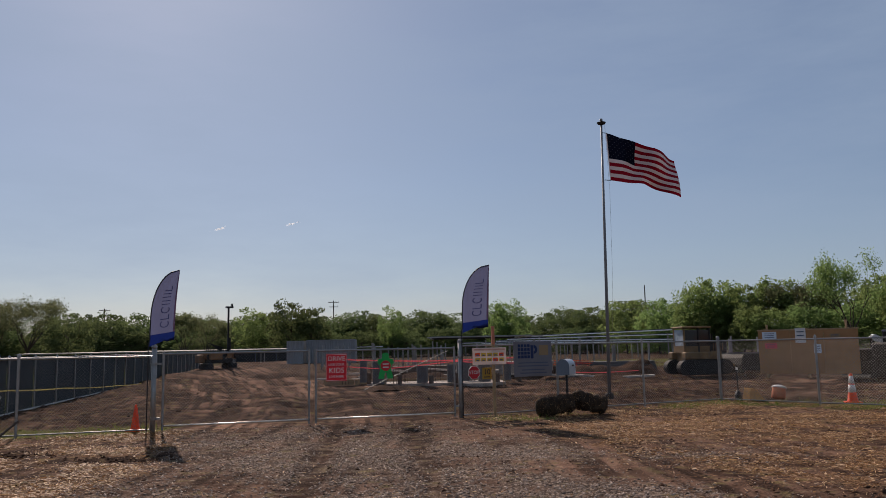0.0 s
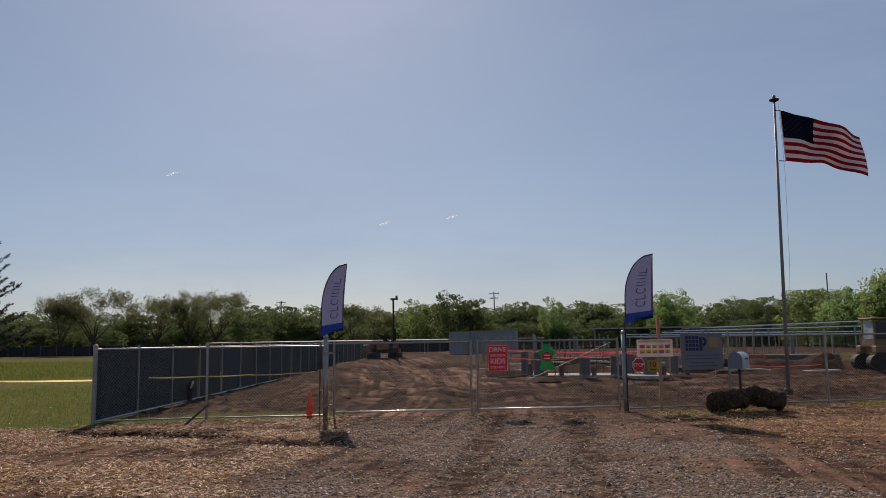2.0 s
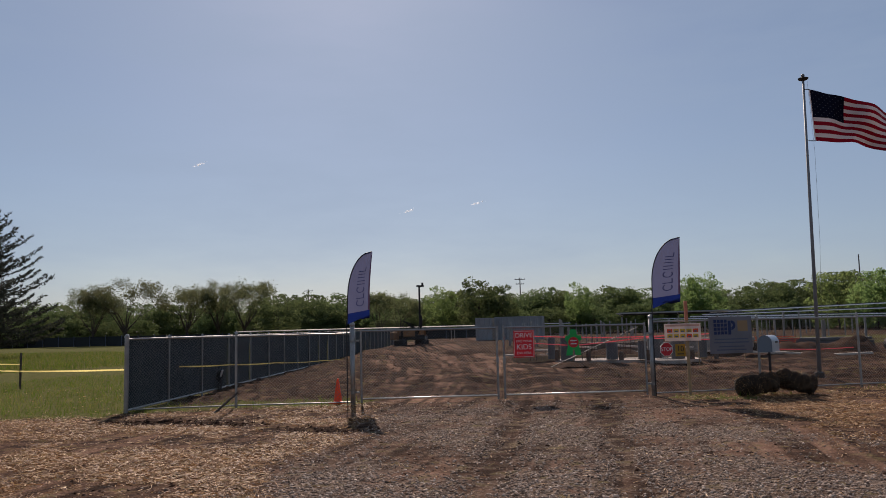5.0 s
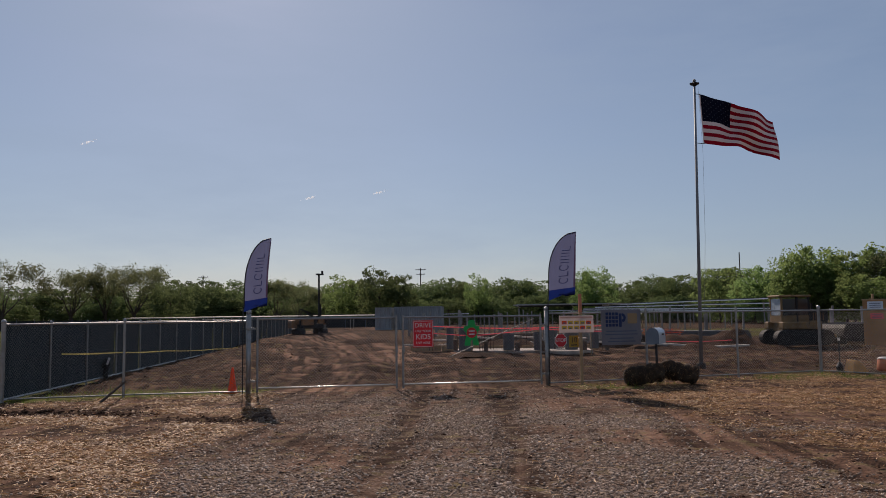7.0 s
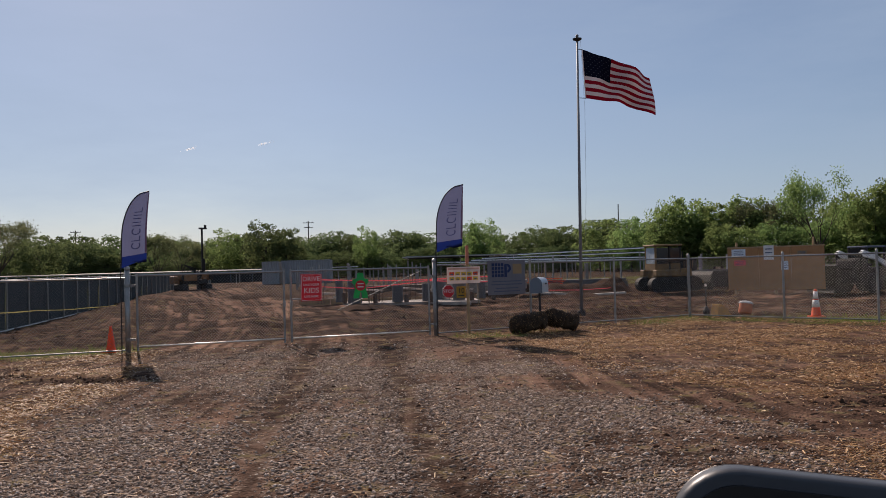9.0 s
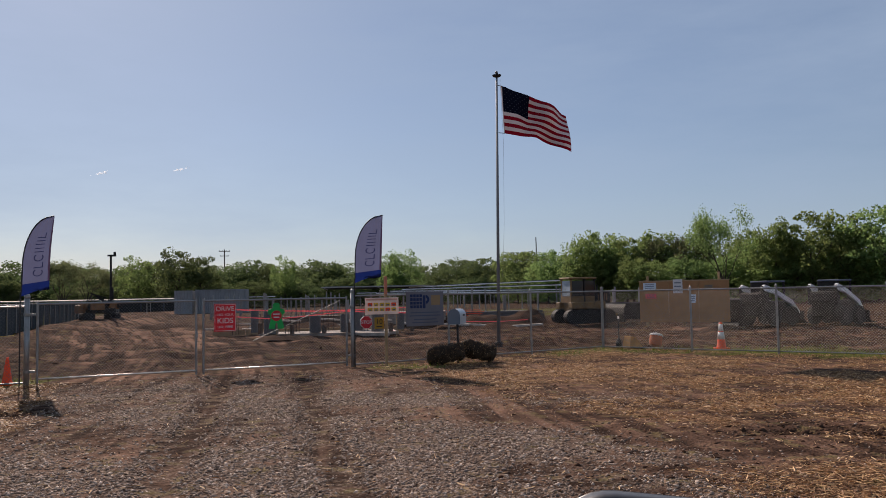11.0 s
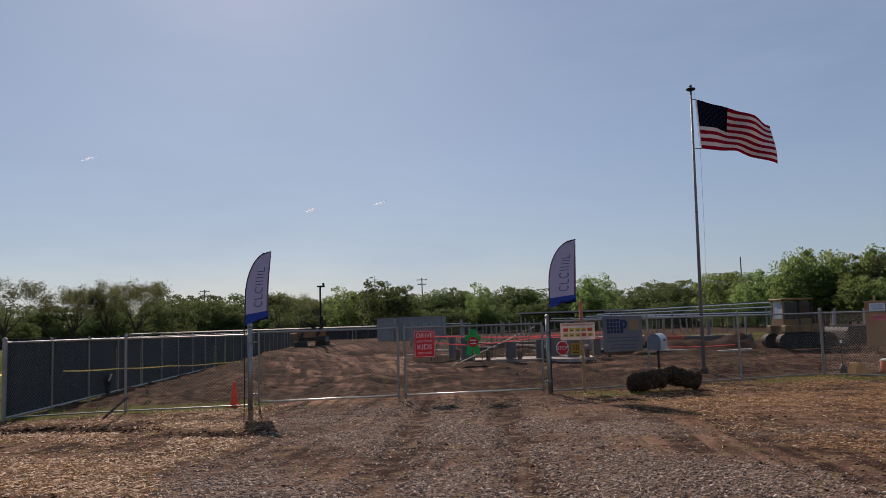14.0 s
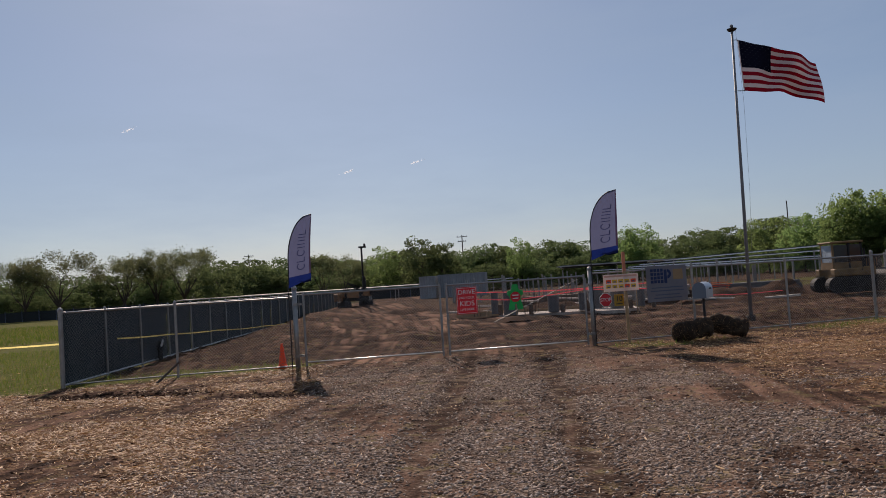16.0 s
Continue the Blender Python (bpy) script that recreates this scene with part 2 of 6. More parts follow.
M_CLOD = island_mat("soil_clod", [(0.040, 0.023, 0.016), (0.070, 0.041, 0.029), (0.13, 0.080, 0.057)], 1.0, 0, 0.0)
M_GRASS = island_mat("grass_blade", [(0.065, 0.105, 0.014), (0.09, 0.135, 0.020), (0.135, 0.155, 0.028), (0.20, 0.165, 0.06)], 0.9, 0.45, 0.08, big=0.35, glow=1.2)
M_GLASS = bpy.data.materials.new("cab_glass")
M_GLASS.use_nodes = True
gb = M_GLASS.node_tree.nodes["Principled BSDF"]
gb.inputs["Base Color"].default_value, gb.inputs["Roughness"].default_value = (0.55, 0.75, 0.8, 1), 0.03
gb.inputs["Transmission Weight"].default_value, gb.inputs["IOR"].default_value = 1.0, 1.1
M_WINDOW = mat("tinted_glass", (0.018, 0.021, 0.025), 0.12, 0, 0.1, 2, 0, spec=0.35)
M_MIRROR = bpy.data.materials.new("mirror_glass")
M_MIRROR.use_nodes = True
gb = M_MIRROR.node_tree.nodes["Principled BSDF"]
gb.inputs["Base Color"].default_value, gb.inputs["Metallic"].default_value, gb.inputs["Roughness"].default_value = (0.5, 0.5, 0.52, 1), 1.0, 0.03


# ---- mesh tools ----
class Shape:
    """Collects vertices and faces of one mesh."""

    def __init__(self):
        self.v, self.f = [], []

    def add(self, verts, faces, m=None):
        n = len(self.v)
        for p in verts:
            self.v.append(tuple(m @ Vector(p)) if m is not None else tuple(p))
        self.f += [tuple(i + n for i in q) for q in faces]
        return self

    def box(self, c, s, m=None, ch=0.0):
        hx, hy, hz = s[0] / 2, s[1] / 2, s[2] / 2
        t = Matrix.Translation(c)
        t = m @ t if m is not None else t
        if not ch:
            v = [(x, y, z) for x in (-hx, hx) for y in (-hy, hy) for z in (-hz, hz)]
            return self.add(v, [(0, 1, 3, 2), (4, 6, 7, 5), (0, 4, 5, 1), (2, 3, 7, 6), (0, 2, 6, 4), (1, 5, 7, 3)], t)
        bm = bmesh.new()
        bmesh.ops.create_cube(bm, size=1)
        bmesh.ops.scale(bm, vec=s, verts=bm.verts)
        bmesh.ops.bevel(bm, geom=bm.edges, offset=ch, segments=2, profile=0.5, affect="EDGES")
        bm.verts.index_update()
        self.add([x.co[:] for x in bm.verts], [[q.index for q in x.verts] for x in bm.faces], t)
        bm.free()
        return self

    def tube(self, p, q, r, r2=None, n=8, cap=True):
        p, q = Vector(p), Vector(q)
        r2 = r if r2 is None else r2
        d = (q - p)
        if d.length < 1e-6:
            return self
        a = d.to_track_quat("Z", "Y").to_matrix()
        k = len(self.v)
        for i in range(n):
            w = 2 * math.pi * i / n
            u = a @ Vector((math.cos(w), math.sin(w), 0))
            self.v += [tuple(p + u * r), tuple(q + u * r2)]
        self.f += [(k + 2 * i, k + 2 * ((i + 1) % n), k + 2 * ((i + 1) % n) + 1, k + 2 * i + 1) for i in range(n)]
        if cap:
            self.f += [tuple(k + 2 * i for i in reversed(range(n))), tuple(k + 2 * i + 1 for i in range(n))]
        return self

    def path(self, pts, r, n=6):
        for p, q in zip(pts[:-1], pts[1:]):
            self.tube(p, q, r, None, n)
        return self

    def plate(self, outline, depth, m=None):
        """A flat outline in x, z given a thickness along y."""
        n = len(outline)
        v = [(x, -depth / 2, z) for x, z in outline] + [(x, depth / 2, z) for x, z in outline]
        f = [tuple(range(n)), tuple(reversed(range(n, 2 * n)))] + [(i, i + n, (i + 1) % n + n, (i + 1) % n) for i in range(n)]
        return self.add(v, f, m)

    def lathe(self, prof, n=16, m=None):
        v = [(r * math.cos(2 * math.pi * i / n), r * math.sin(2 * math.pi * i / n), z) for r, z in prof for i in range(n)]
        f = [(k * n + i, k * n + (i + 1) % n, (k + 1) * n + (i + 1) % n, (k + 1) * n + i) for k in range(len(prof) - 1) for i in range(n)]
        f += [tuple(reversed(range(n))), tuple(range((len(prof) - 1) * n, len(prof) * n))]
        return self.add(v, f, m)

    def mesh(self, name, material, smooth=False):
        me = bpy.data.meshes.new(name)
        me.from_pydata(self.v, [], self.f)
        me.materials.append(material)
        if smooth:
            me.polygons.foreach_set("use_smooth", [True] * len(me.polygons))
        me.update()
        return me


def part(name, shape, material, parent=None, label="", smooth=False):
    me = shape if isinstance(shape, bpy.types.Mesh) else shape.mesh(name, material, smooth)
    ob = new(name, me)
    if parent is not None:
        ob.parent = parent
    if label:
        tagged(ob, label)
    return ob


def thing(name, label, category, at=(0, 0, 0), rz=0, group="", kind=""):
    ob = new(name)
    ob.empty_display_size = 0.2
    ob.matrix_world = pose(*at, 0, 0, rz)
    return tagged(ob, label, category, group, kind)


def fast_mesh(name, verts, faces_n, material, idx):
    """A mesh from numpy arrays: verts (n, 3), idx (m, faces_n)."""
    me = bpy.data.meshes.new(name)
    me.vertices.add(len(verts))
    me.vertices.foreach_set("co", np.asarray(verts, np.float32).ravel())
    me.loops.add(idx.size)
    me.loops.foreach_set("vertex_index", idx.astype(np.int32).ravel())
    me.polygons.add(len(idx))
    me.polygons.foreach_set("loop_start", np.arange(0, idx.size, faces_n, dtype=np.int32))
    me.update(calc_edges=True)
    me.materials.append(material)
    return me


def lettering(text, size, material, m, parent, name="lettering", squeeze=1.0):
    cu = bpy.data.curves.new(name, "FONT")
    cu.body, cu.size, cu.align_x, cu.align_y, cu.extrude = text, size, "CENTER", "CENTER", 0.002
    tmp = new("tmp", cu)
    me = bpy.data.meshes.new_from_object(tmp.evaluated_get(bpy.context.evaluated_depsgraph_get()))
    bpy.data.objects.remove(tmp)
    me.transform(m @ pose(0, 0, 0, 90) @ Matrix.Diagonal((squeeze, 1, 1, 1)))
    me.materials.clear()
    me.materials.append(material)
    return part(name, me, material, parent)


rng = np.random.default_rng(7)


def fbm(x, y, s, seed=0):
    return noise.fractal(Vector((x * s + seed * 17.3, y * s - seed * 9.1, seed * 3.7)), 1.0, 2.0, 4)


# ---- plan ----
GATE_L, GATE_R = Vector((-6.48, 17.44, 0)), Vector((0.39, 19.48, 0))
CORNER, RIGHT_A, RIGHT_B = Vector((8.15, 23.25, 0)), Vector((10.04, 21.12, 0)), Vector((11.74, 19.54, 0))
LEFT_POST, GREEN_CORNER = Vector((-9.1, 16.70, 0)), Vector((-11.34, 15.74, 0))
GREEN_DIR = Vector((-0.205, 1, 0)).normalized()


def fence_y(x):
    """The y of the front fence line at x."""
    pts = [(-60, -8), (-11.4, 15.72), (-6.48, 17.44), (0.39, 19.48), (8.15, 23.25), (11.74, 19.54), (60, -25)]
    for (xa, ya), (xb, yb) in zip(pts[:-1], pts[1:]):
        if xa <= x <= xb:
            return ya + (yb - ya) * (x - xa) / (xb - xa)
    return -25


def green_x(y):
    return -11.4 - 0.205 * (y - 15.72)


def smooth(a, b, v):
    t = min(1, max(0, (v - a) / (b - a)))
    return t * t * (3 - 2 * t)


HOLES = ((-9.7, 14.2, 0.8, 0.40), (-8.3, 14.0, 0.9, 0.28), (-5.6, 13.2, 0.6, 0.35), (6.6, 8.6, 0.5, 0.18), (5.6, 9.0, 0.55, 0.16), (6.0, 7.5, 0.6, 0.18))   # churned ruts: x, y and their half sizes


DRIVE_LEFT = ((4, -4.3), (7.5, -4.6), (9.8, -4.9), (11.4, -4.5), (14.8, -5.5), (18, -5.9))          # y and x of the edges on the ground
DRIVE_RIGHT = ((4, 3.6), (6.8, 3.2), (7.5, 3.0), (9.1, 2.7), (10.2, 1.95), (12.4, 1.5), (17, 0.45), (20, 0.3))
STRAW_RIGHT = ((4, 7.5), (8.0, 5.6), (9.3, 4.9), (10.8, 3.6), (12.8, 2.7), (16.6, 1.8), (20, 0.9))


def along(y, pts):
    """The x of a line through points (y, x), held at its ends."""
    if y <= pts[0][0]:
        return pts[0][1]
    for (ya, xa), (yb, xb) in zip(pts[:-1], pts[1:]):
        if y <= yb:
            return xa + (xb - xa) * (y - ya) / (yb - ya)
    return pts[-1][1]


def zones(x, y):
    """How much gravel, straw, grass; the rest is bare soil."""
    n = fbm(x, y, 0.35, 1)
    n2 = fbm(x, y, 1.3, 2)
    fy = fence_y(x)
    inside = y > fy + 0.05 and x > green_x(y)
    field = x < green_x(y) and y > 13.5 + 0.6 * n
    gravel = straw = grass = 0.0
    if not inside and not field:
        left = along(y, DRIVE_LEFT) + 0.7 * n + 0.25 * n2
        right = along(y, DRIVE_RIGHT) + 1.0 * n + 0.5 * n2
        drive = smooth(left - 0.7, left + 0.7, x) * (1 - smooth(right - 0.9, right + 1.3, x))
        gravel = drive * (0.36 + 0.58 * smooth(-0.45, 0.30, 0.9 * n2 + 0.8 * n + 0.06 * (x + 1)))
        gravel *= 1 - 0.6 * smooth(15.8, 17.8, y)
        for xa in (-2.15, -0.5):
            cx = xa + 0.09 * (14 - y) + 0.06 * fbm(0, y, 0.4, 8)
            gravel *= 1 - 0.8 * math.exp(-((x - cx) / 0.20) ** 2)
        gravel *= 1 - 0.85 * math.exp(-((x + 3.3 + 0.45 * (y - 10.8)) / 0.75) ** 2 - ((y - 10.8) / 2.2) ** 2)
        gravel = max(gravel, 0.55 * math.exp(-((x - 4.0) / 1.3) ** 2 - ((y - 12.4) / 0.7) ** 2))
        edge = along(y, STRAW_RIGHT) + 1.0 * n + 0.6 * n2
        cover = smooth(edge - 1.2, edge + 1.2, x) if x > -2 else smooth(left + 0.5, left - 0.6, x)
        straw = cover * (0.14 + 0.86 * smooth(-0.40, 0.30, n2 + 0.9 * n + (0.2 if x < 0 else 0.10)))
        straw = max(straw, 0.8 * smooth(7.6, 6.6, y + 0.6 * n) * smooth(2.9, 3.8, x + 0.5 * n))
        for cx, cy, sx, sy in HOLES:
            straw *= 1 - math.exp(-((x - cx) / (sx * 1.3)) ** 2 - ((y - cy) / (sy * 1.3)) ** 2)
        d = fy - y
        if x > 0.8:
            grass = smooth(1.9, 0.5, d + 0.7 * n2) * 0.9 * (smooth(0.0, 0.4, n2 + 0.15) if x < 6 else 1)
            grass = max(grass, 0.95 * math.exp(-((x - 1.9) / 0.8) ** 2 - ((y - 19.1) / 0.5) ** 2))
        elif x < -6.8:
            grass = smooth(0.5, 0.1, d + 0.3 * n2) * 0.5
    elif inside:
        if x < -6.3:
            d = y - fy
            grass = (1 - smooth(0.8, 3.0, d + n)) * 0.8
        grass = max(grass, smooth(0.3, 0.6, fbm(x, y, 0.07, 5)) * smooth(48, 60, y) * 0.8)
        if x > 9:
            grass = max(grass, smooth(3.4, 1.4, y - fy + n) * smooth(10, 11.5, x) * 0.9)
        straw = 0.1 * smooth(0.1, 0.4, n2)
    else:
        grass = smooth(0.0, 1.2, y - 13.8 + 0.6 * n2)
        straw = (1 - grass) * 0.9
    return gravel, straw, grass


def haul_road(x, y):
    """Signed distance across the curved haul road from the gate to the rig."""
    t = min(1.2, max(0, (y - 18) / 40))
    return x - (-2.6 - 4.0 * t - 9.5 * t * t)


def churn(x, y):
    """How far the yard is churned dark: a ragged belt behind the gate, drawn out across it."""
    belt = math.exp(-((y - 25.5 - 0.12 * x) / 3.4) ** 2)
    return belt * smooth(-0.15, 0.25, noise.fractal(Vector((x * 0.16, y * 0.75, 5.0)), 1.0, 2.0, 4))


def dusty(x, y):
    """Pale dry crown of the haul road and of the wheel ridges inside the fence."""
    if y < fence_y(x) or x < green_x(y):
        wheel = max(math.exp(-((x - c - 0.09 * (14 - y)) / 0.24) ** 2) for c in (-2.15, -0.5))
        brown = smooth(2.0, 4.5, x - along(y, DRIVE_RIGHT) + 1.5)
        return 0.37 - 0.30 * wheel - 0.05 * brown + 0.3 * fbm(x, y, 0.6, 18) - 0.5 * max(math.exp(-((x - cx) / sx) ** 2 - ((y - cy) / sy) ** 2) for cx, cy, sx, sy in HOLES)
    d = haul_road(x, y)
    n = fbm(x, y, 0.6, 12)
    bend = 2.6 * fbm(x, y, 0.11, 13)
    lanes = smooth(-0.75, 0.25, math.sin(d * 2.3 + bend))
    road = math.exp(-(d / 3.0) ** 4) * max(0.22, smooth(26, 33, y), 0.7 * smooth(22, 19.5, y))
    streak = smooth(0.45, 0.85, math.sin(d * 1.9 + 0.35 * (y - 18) * smooth(0, -5, d) + 1.6 * bend)) * math.exp(-((d + 4.5) / 4.0) ** 2)
    cross = smooth(0.1, 0.8, math.sin((y - 0.16 * x + 2.0 * fbm(x, y, 0.13, 14)) * 1.45)) * smooth(-7.0, -3.0, d)
    return min(1, max(0, road * (0.50 + 0.34 * lanes) * (0.75 + 0.25 * smooth(19, 24, y)) + 0.72 * streak * (1 - road) + 0.55 * cross * (1 - road) * (1 - smooth(33, 40, y)) + 0.38 * n - 0.14 - 0.75 * churn(x, y)))


def ground_z(x, y):
    fy = fence_y(x)
    z = 0.02 * fbm(x, y, 0.5, 3)
    if y > fy and x > green_x(y) and y < 140:
        k = smooth(0.3, 3, y - fy)
        z += k * (0.07 * fbm(x, y, 0.5, 4) + 0.085 * fbm(x, y, 1.7, 15) * (1 - 0.75 * math.exp(-(haul_road(x, y) / 2.2) ** 2)) + 0.10 * smooth(25, 80, y))
        d = haul_road(x, y)
        fade = 1 - smooth(48, 70, y)
        bend = 2.6 * fbm(x, y, 0.11, 13)
        z += k * 0.04 * math.sin(d * 2.3 + bend) * math.exp(-(d / 5.0) ** 2) * fade
        z += k * 0.07 * math.sin(d * 1.9 + 0.35 * (y - 18) * smooth(0, -5, d) + 1.6 * bend) * math.exp(-((d + 4.5) / 4.0) ** 2) * fade
        z += k * 0.06 * math.sin((y - 0.16 * x + 2.0 * fbm(x, y, 0.13, 14)) * 1.45) * smooth(-7.0, -3.0, d) * fade
        z += k * 0.17 * churn(x, y) * noise.fractal(Vector((x * 0.45, y * 1.9, 9.0)), 1.0, 2.0, 4)
        z += 0.62 * math.exp(-((x + 14) / 5.5) ** 2 - ((y - 59) / 9.0) ** 2)
        z += 0.20 * math.exp(-((x - green_x(y) - 2.2) / 1.6) ** 2) * smooth(26, 34, y) * (1 - smooth(48, 60, y))
    elif y <= fy:
        for c in (-2.15, -0.5):
            cx = c + 0.09 * (14 - y) + 0.06 * fbm(0, y, 0.4, 8)
            z -= 0.04 * math.exp(-((x - cx) / 0.22) ** 2)
        for cx, cy, sx, sy in HOLES:
            z += (0.10 * fbm(x, y, 2.2, 16) - 0.10) * math.exp(-((x - cx) / sx) ** 2 - ((y - cy) / sy) ** 2)
    return z


# ---- ground ----
def ground_material():
    m = bpy.data.materials.new("ground_surface")
    m.use_nodes = True
    nt = m.node_tree
    L = nt.links.new
    b = nt.nodes["Principled BSDF"]
    b.inputs["Specular IOR Level"].default_value = 0.03
    at = nt.nodes.new("ShaderNodeAttribute")
    at.attribute_name = "zones"
    sep = nt.nodes.new("ShaderNodeSeparateColor")
    L(at.outputs["Color"], sep.inputs[0])
    tc = nt.nodes.new("ShaderNodeTexCoord")

    def nz(scale, detail=5, stretch=None):
        n = nt.nodes.new("ShaderNodeTexNoise")
        n.inputs["Scale"].default_value, n.inputs["Detail"].default_value = scale, detail
        if stretch:
            mp = nt.nodes.new("ShaderNodeMapping")
            mp.inputs["Scale"].default_value = stretch
            L(tc.outputs["Object"], mp.inputs[0])
            L(mp.outputs[0], n.inputs["Vector"])
        else:
            L(tc.outputs["Object"], n.inputs["Vector"])
        return n.outputs["Fac"]

    def ramp(src, *stops):
        r = nt.nodes.new("ShaderNodeValToRGB")
        while len(r.color_ramp.elements) < len(stops):
            r.color_ramp.elements.new(0.5)
        for e, (p, c) in zip(r.color_ramp.elements, stops):
            e.position, e.color = p, (*c, 1)
        L(src, r.inputs[0])
        return r.outputs[0]

    def mix(f, a, c):
        x = nt.nodes.new("ShaderNodeMix")
        x.data_type = "RGBA"
        L(f, x.inputs[0]), L(a, x.inputs[6]), L(c, x.inputs[7])
        return x.outputs[2]

    def sharpen(mask, n, k=0.35):
        a = nt.nodes.new("ShaderNodeMath")
        a.operation = "SUBTRACT"
        L(n, a.inputs[0])
        a.inputs[1].default_value = 0.5
        c = nt.nodes.new("ShaderNodeMath")
        c.operation = "MULTIPLY_ADD"
        L(a.outputs[0], c.inputs[0])
        c.inputs[1].default_value = 2.4
        L(mask, c.inputs[2])
        r = nt.nodes.new("ShaderNodeMapRange")
        r.inputs[1].default_value, r.inputs[2].default_value = 0.5 - k, 0.5 + k
        L(c.outputs[0], r.inputs[0])
        return r.outputs[0]

    fine, mid, wide = nz(22, 8), nz(3.0, 6), nz(0.35, 4)
    soil_a = ramp(fine, (0.3, (0.014, 0.0082, 0.0060)), (0.7, (0.046, 0.0262, 0.0178)))
    soil_b = ramp(mid, (0.3, (0.022, 0.0128, 0.0090)), (0.7, (0.084, 0.0482, 0.0330)))
    soil = mix(wide, soil_a, soil_b)
    dust = ramp(mid, (0.3, (0.190, 0.109, 0.074)), (0.7, (0.31, 0.188, 0.131)))
    # tyre marks run along the curved haul road and across the yard
    run = nt.nodes.new("ShaderNodeAttribute")
    run.attribute_name = "haul"

    def streak(scale, stretch, src, detail=5):
        n = nt.nodes.new("ShaderNodeTexNoise")
        n.inputs["Scale"].default_value, n.inputs["Detail"].default_value = scale, detail
        mp = nt.nodes.new("ShaderNodeMapping")
        mp.inputs["Scale"].default_value = stretch
        L(src, mp.inputs[0])
        L(mp.outputs[0], n.inputs["Vector"])
        return n.outputs["Fac"]
    tracks = streak(1.5, (2.2, 0.07, 1), run.outputs["Vector"])
    across = streak(1.2, (0.14, 1.9, 1), tc.outputs["Object"])
    soil = mix(ramp(across, (0.44, (0, 0, 0)), (0.56, (1, 1, 1))), soil, soil_a)
    marks = ramp(streak(2.0, (1.7, 0.045, 1), run.outputs["Vector"]), (0.52, (0, 0, 0)), (0.60, (0.20, 0.20, 0.20)))
    soil = mix(marks, soil, dust)
    ruts = ramp(streak(1.3, (0.10, 2.6, 1), tc.outputs["Object"]), (0.55, (0, 0, 0)), (0.61, (0.22, 0.22, 0.22)))
    soil = mix(ruts, soil, dust)
    dust = mix(ramp(tracks, (0.42, (0, 0, 0)), (0.55, (1, 1, 1))), soil, dust)
    dm = nt.nodes.new("ShaderNodeMath")
    dm.operation = "MULTIPLY_ADD"
    L(mid, dm.inputs[0])
    dm.inputs[1].default_value = 0.5
    L(at.outputs["Alpha"], dm.inputs[2])
    dr = nt.nodes.new("ShaderNodeMapRange")
    dr.inputs[1].default_value, dr.inputs[2].default_value = 0.40, 0.95
    L(dm.outputs[0], dr.inputs[0])
    soil = mix(dr.outputs[0], soil, dust)
    vor = nt.nodes.new("ShaderNodeTexVoronoi")
    vor.inputs["Scale"].default_value = 26
    L(tc.outputs["Object"], vor.inputs["Vector"])
    sc = nt.nodes.new("ShaderNodeSeparateColor")
    L(vor.outputs["Color"], sc.inputs[0])
    grav = ramp(sc.outputs[0], (0.0, (0.055, 0.035, 0.025)), (0.55, (0.132, 0.093, 0.069)), (1.0, (0.31, 0.238, 0.188)))
    straw_n = nz(9, 8, (3.0, 9.0, 1))
    straw = ramp(straw_n, (0.3, (0.050, 0.028, 0.017)), (0.52, (0.175, 0.098, 0.052)), (0.72, (0.46, 0.30, 0.16)))
    straw = mix(ramp(nz(0.75, 6, (0.6, 1.5, 1)), (0.42, (0.75, 0.75, 0.75)), (0.56, (0, 0, 0))), straw, soil_b)
    gr = mix(wide, ramp(fine, (0.3, (0.045, 0.062, 0.012)), (0.7, (0.090, 0.100, 0.024))), ramp(mid, (0.3, (0.075, 0.085, 0.020)), (0.7, (0.165, 0.135, 0.050))))
    col = mix(sharpen(sep.outputs[0], mid), soil, grav)
    col = mix(sharpen(sep.outputs[1], mid), col, straw)
    col = mix(sharpen(sep.outputs[2], mid), col, gr)
    L(col, b.inputs["Base Color"])
    b.inputs["Roughness"].default_value = 1.0
    add = nt.nodes.new("ShaderNodeMath")
    add.operation = "ADD"
    L(fine, add.inputs[0]), L(vor.outputs["Distance"], add.inputs[1])
    bp = nt.nodes.new("ShaderNodeBump")
    bp.inputs["Strength"].default_value, bp.inputs["Distance"].default_value = 0.7, 0.03
    L(add.outputs[0], bp.inputs["Height"])
    L(bp.outputs[0], b.inputs["Normal"])
    return m


def axis(lo, hi, step, far):
    a = list(np.arange(lo, hi + 1e-6, step))
    s, v = step, hi
    while v < far:
        s *= 1.35
        v += s
        a.append(v)
    s, v = step, lo
    while v > -far:
        s *= 1.35
        v -= s
        a.insert(0, v)
    return a


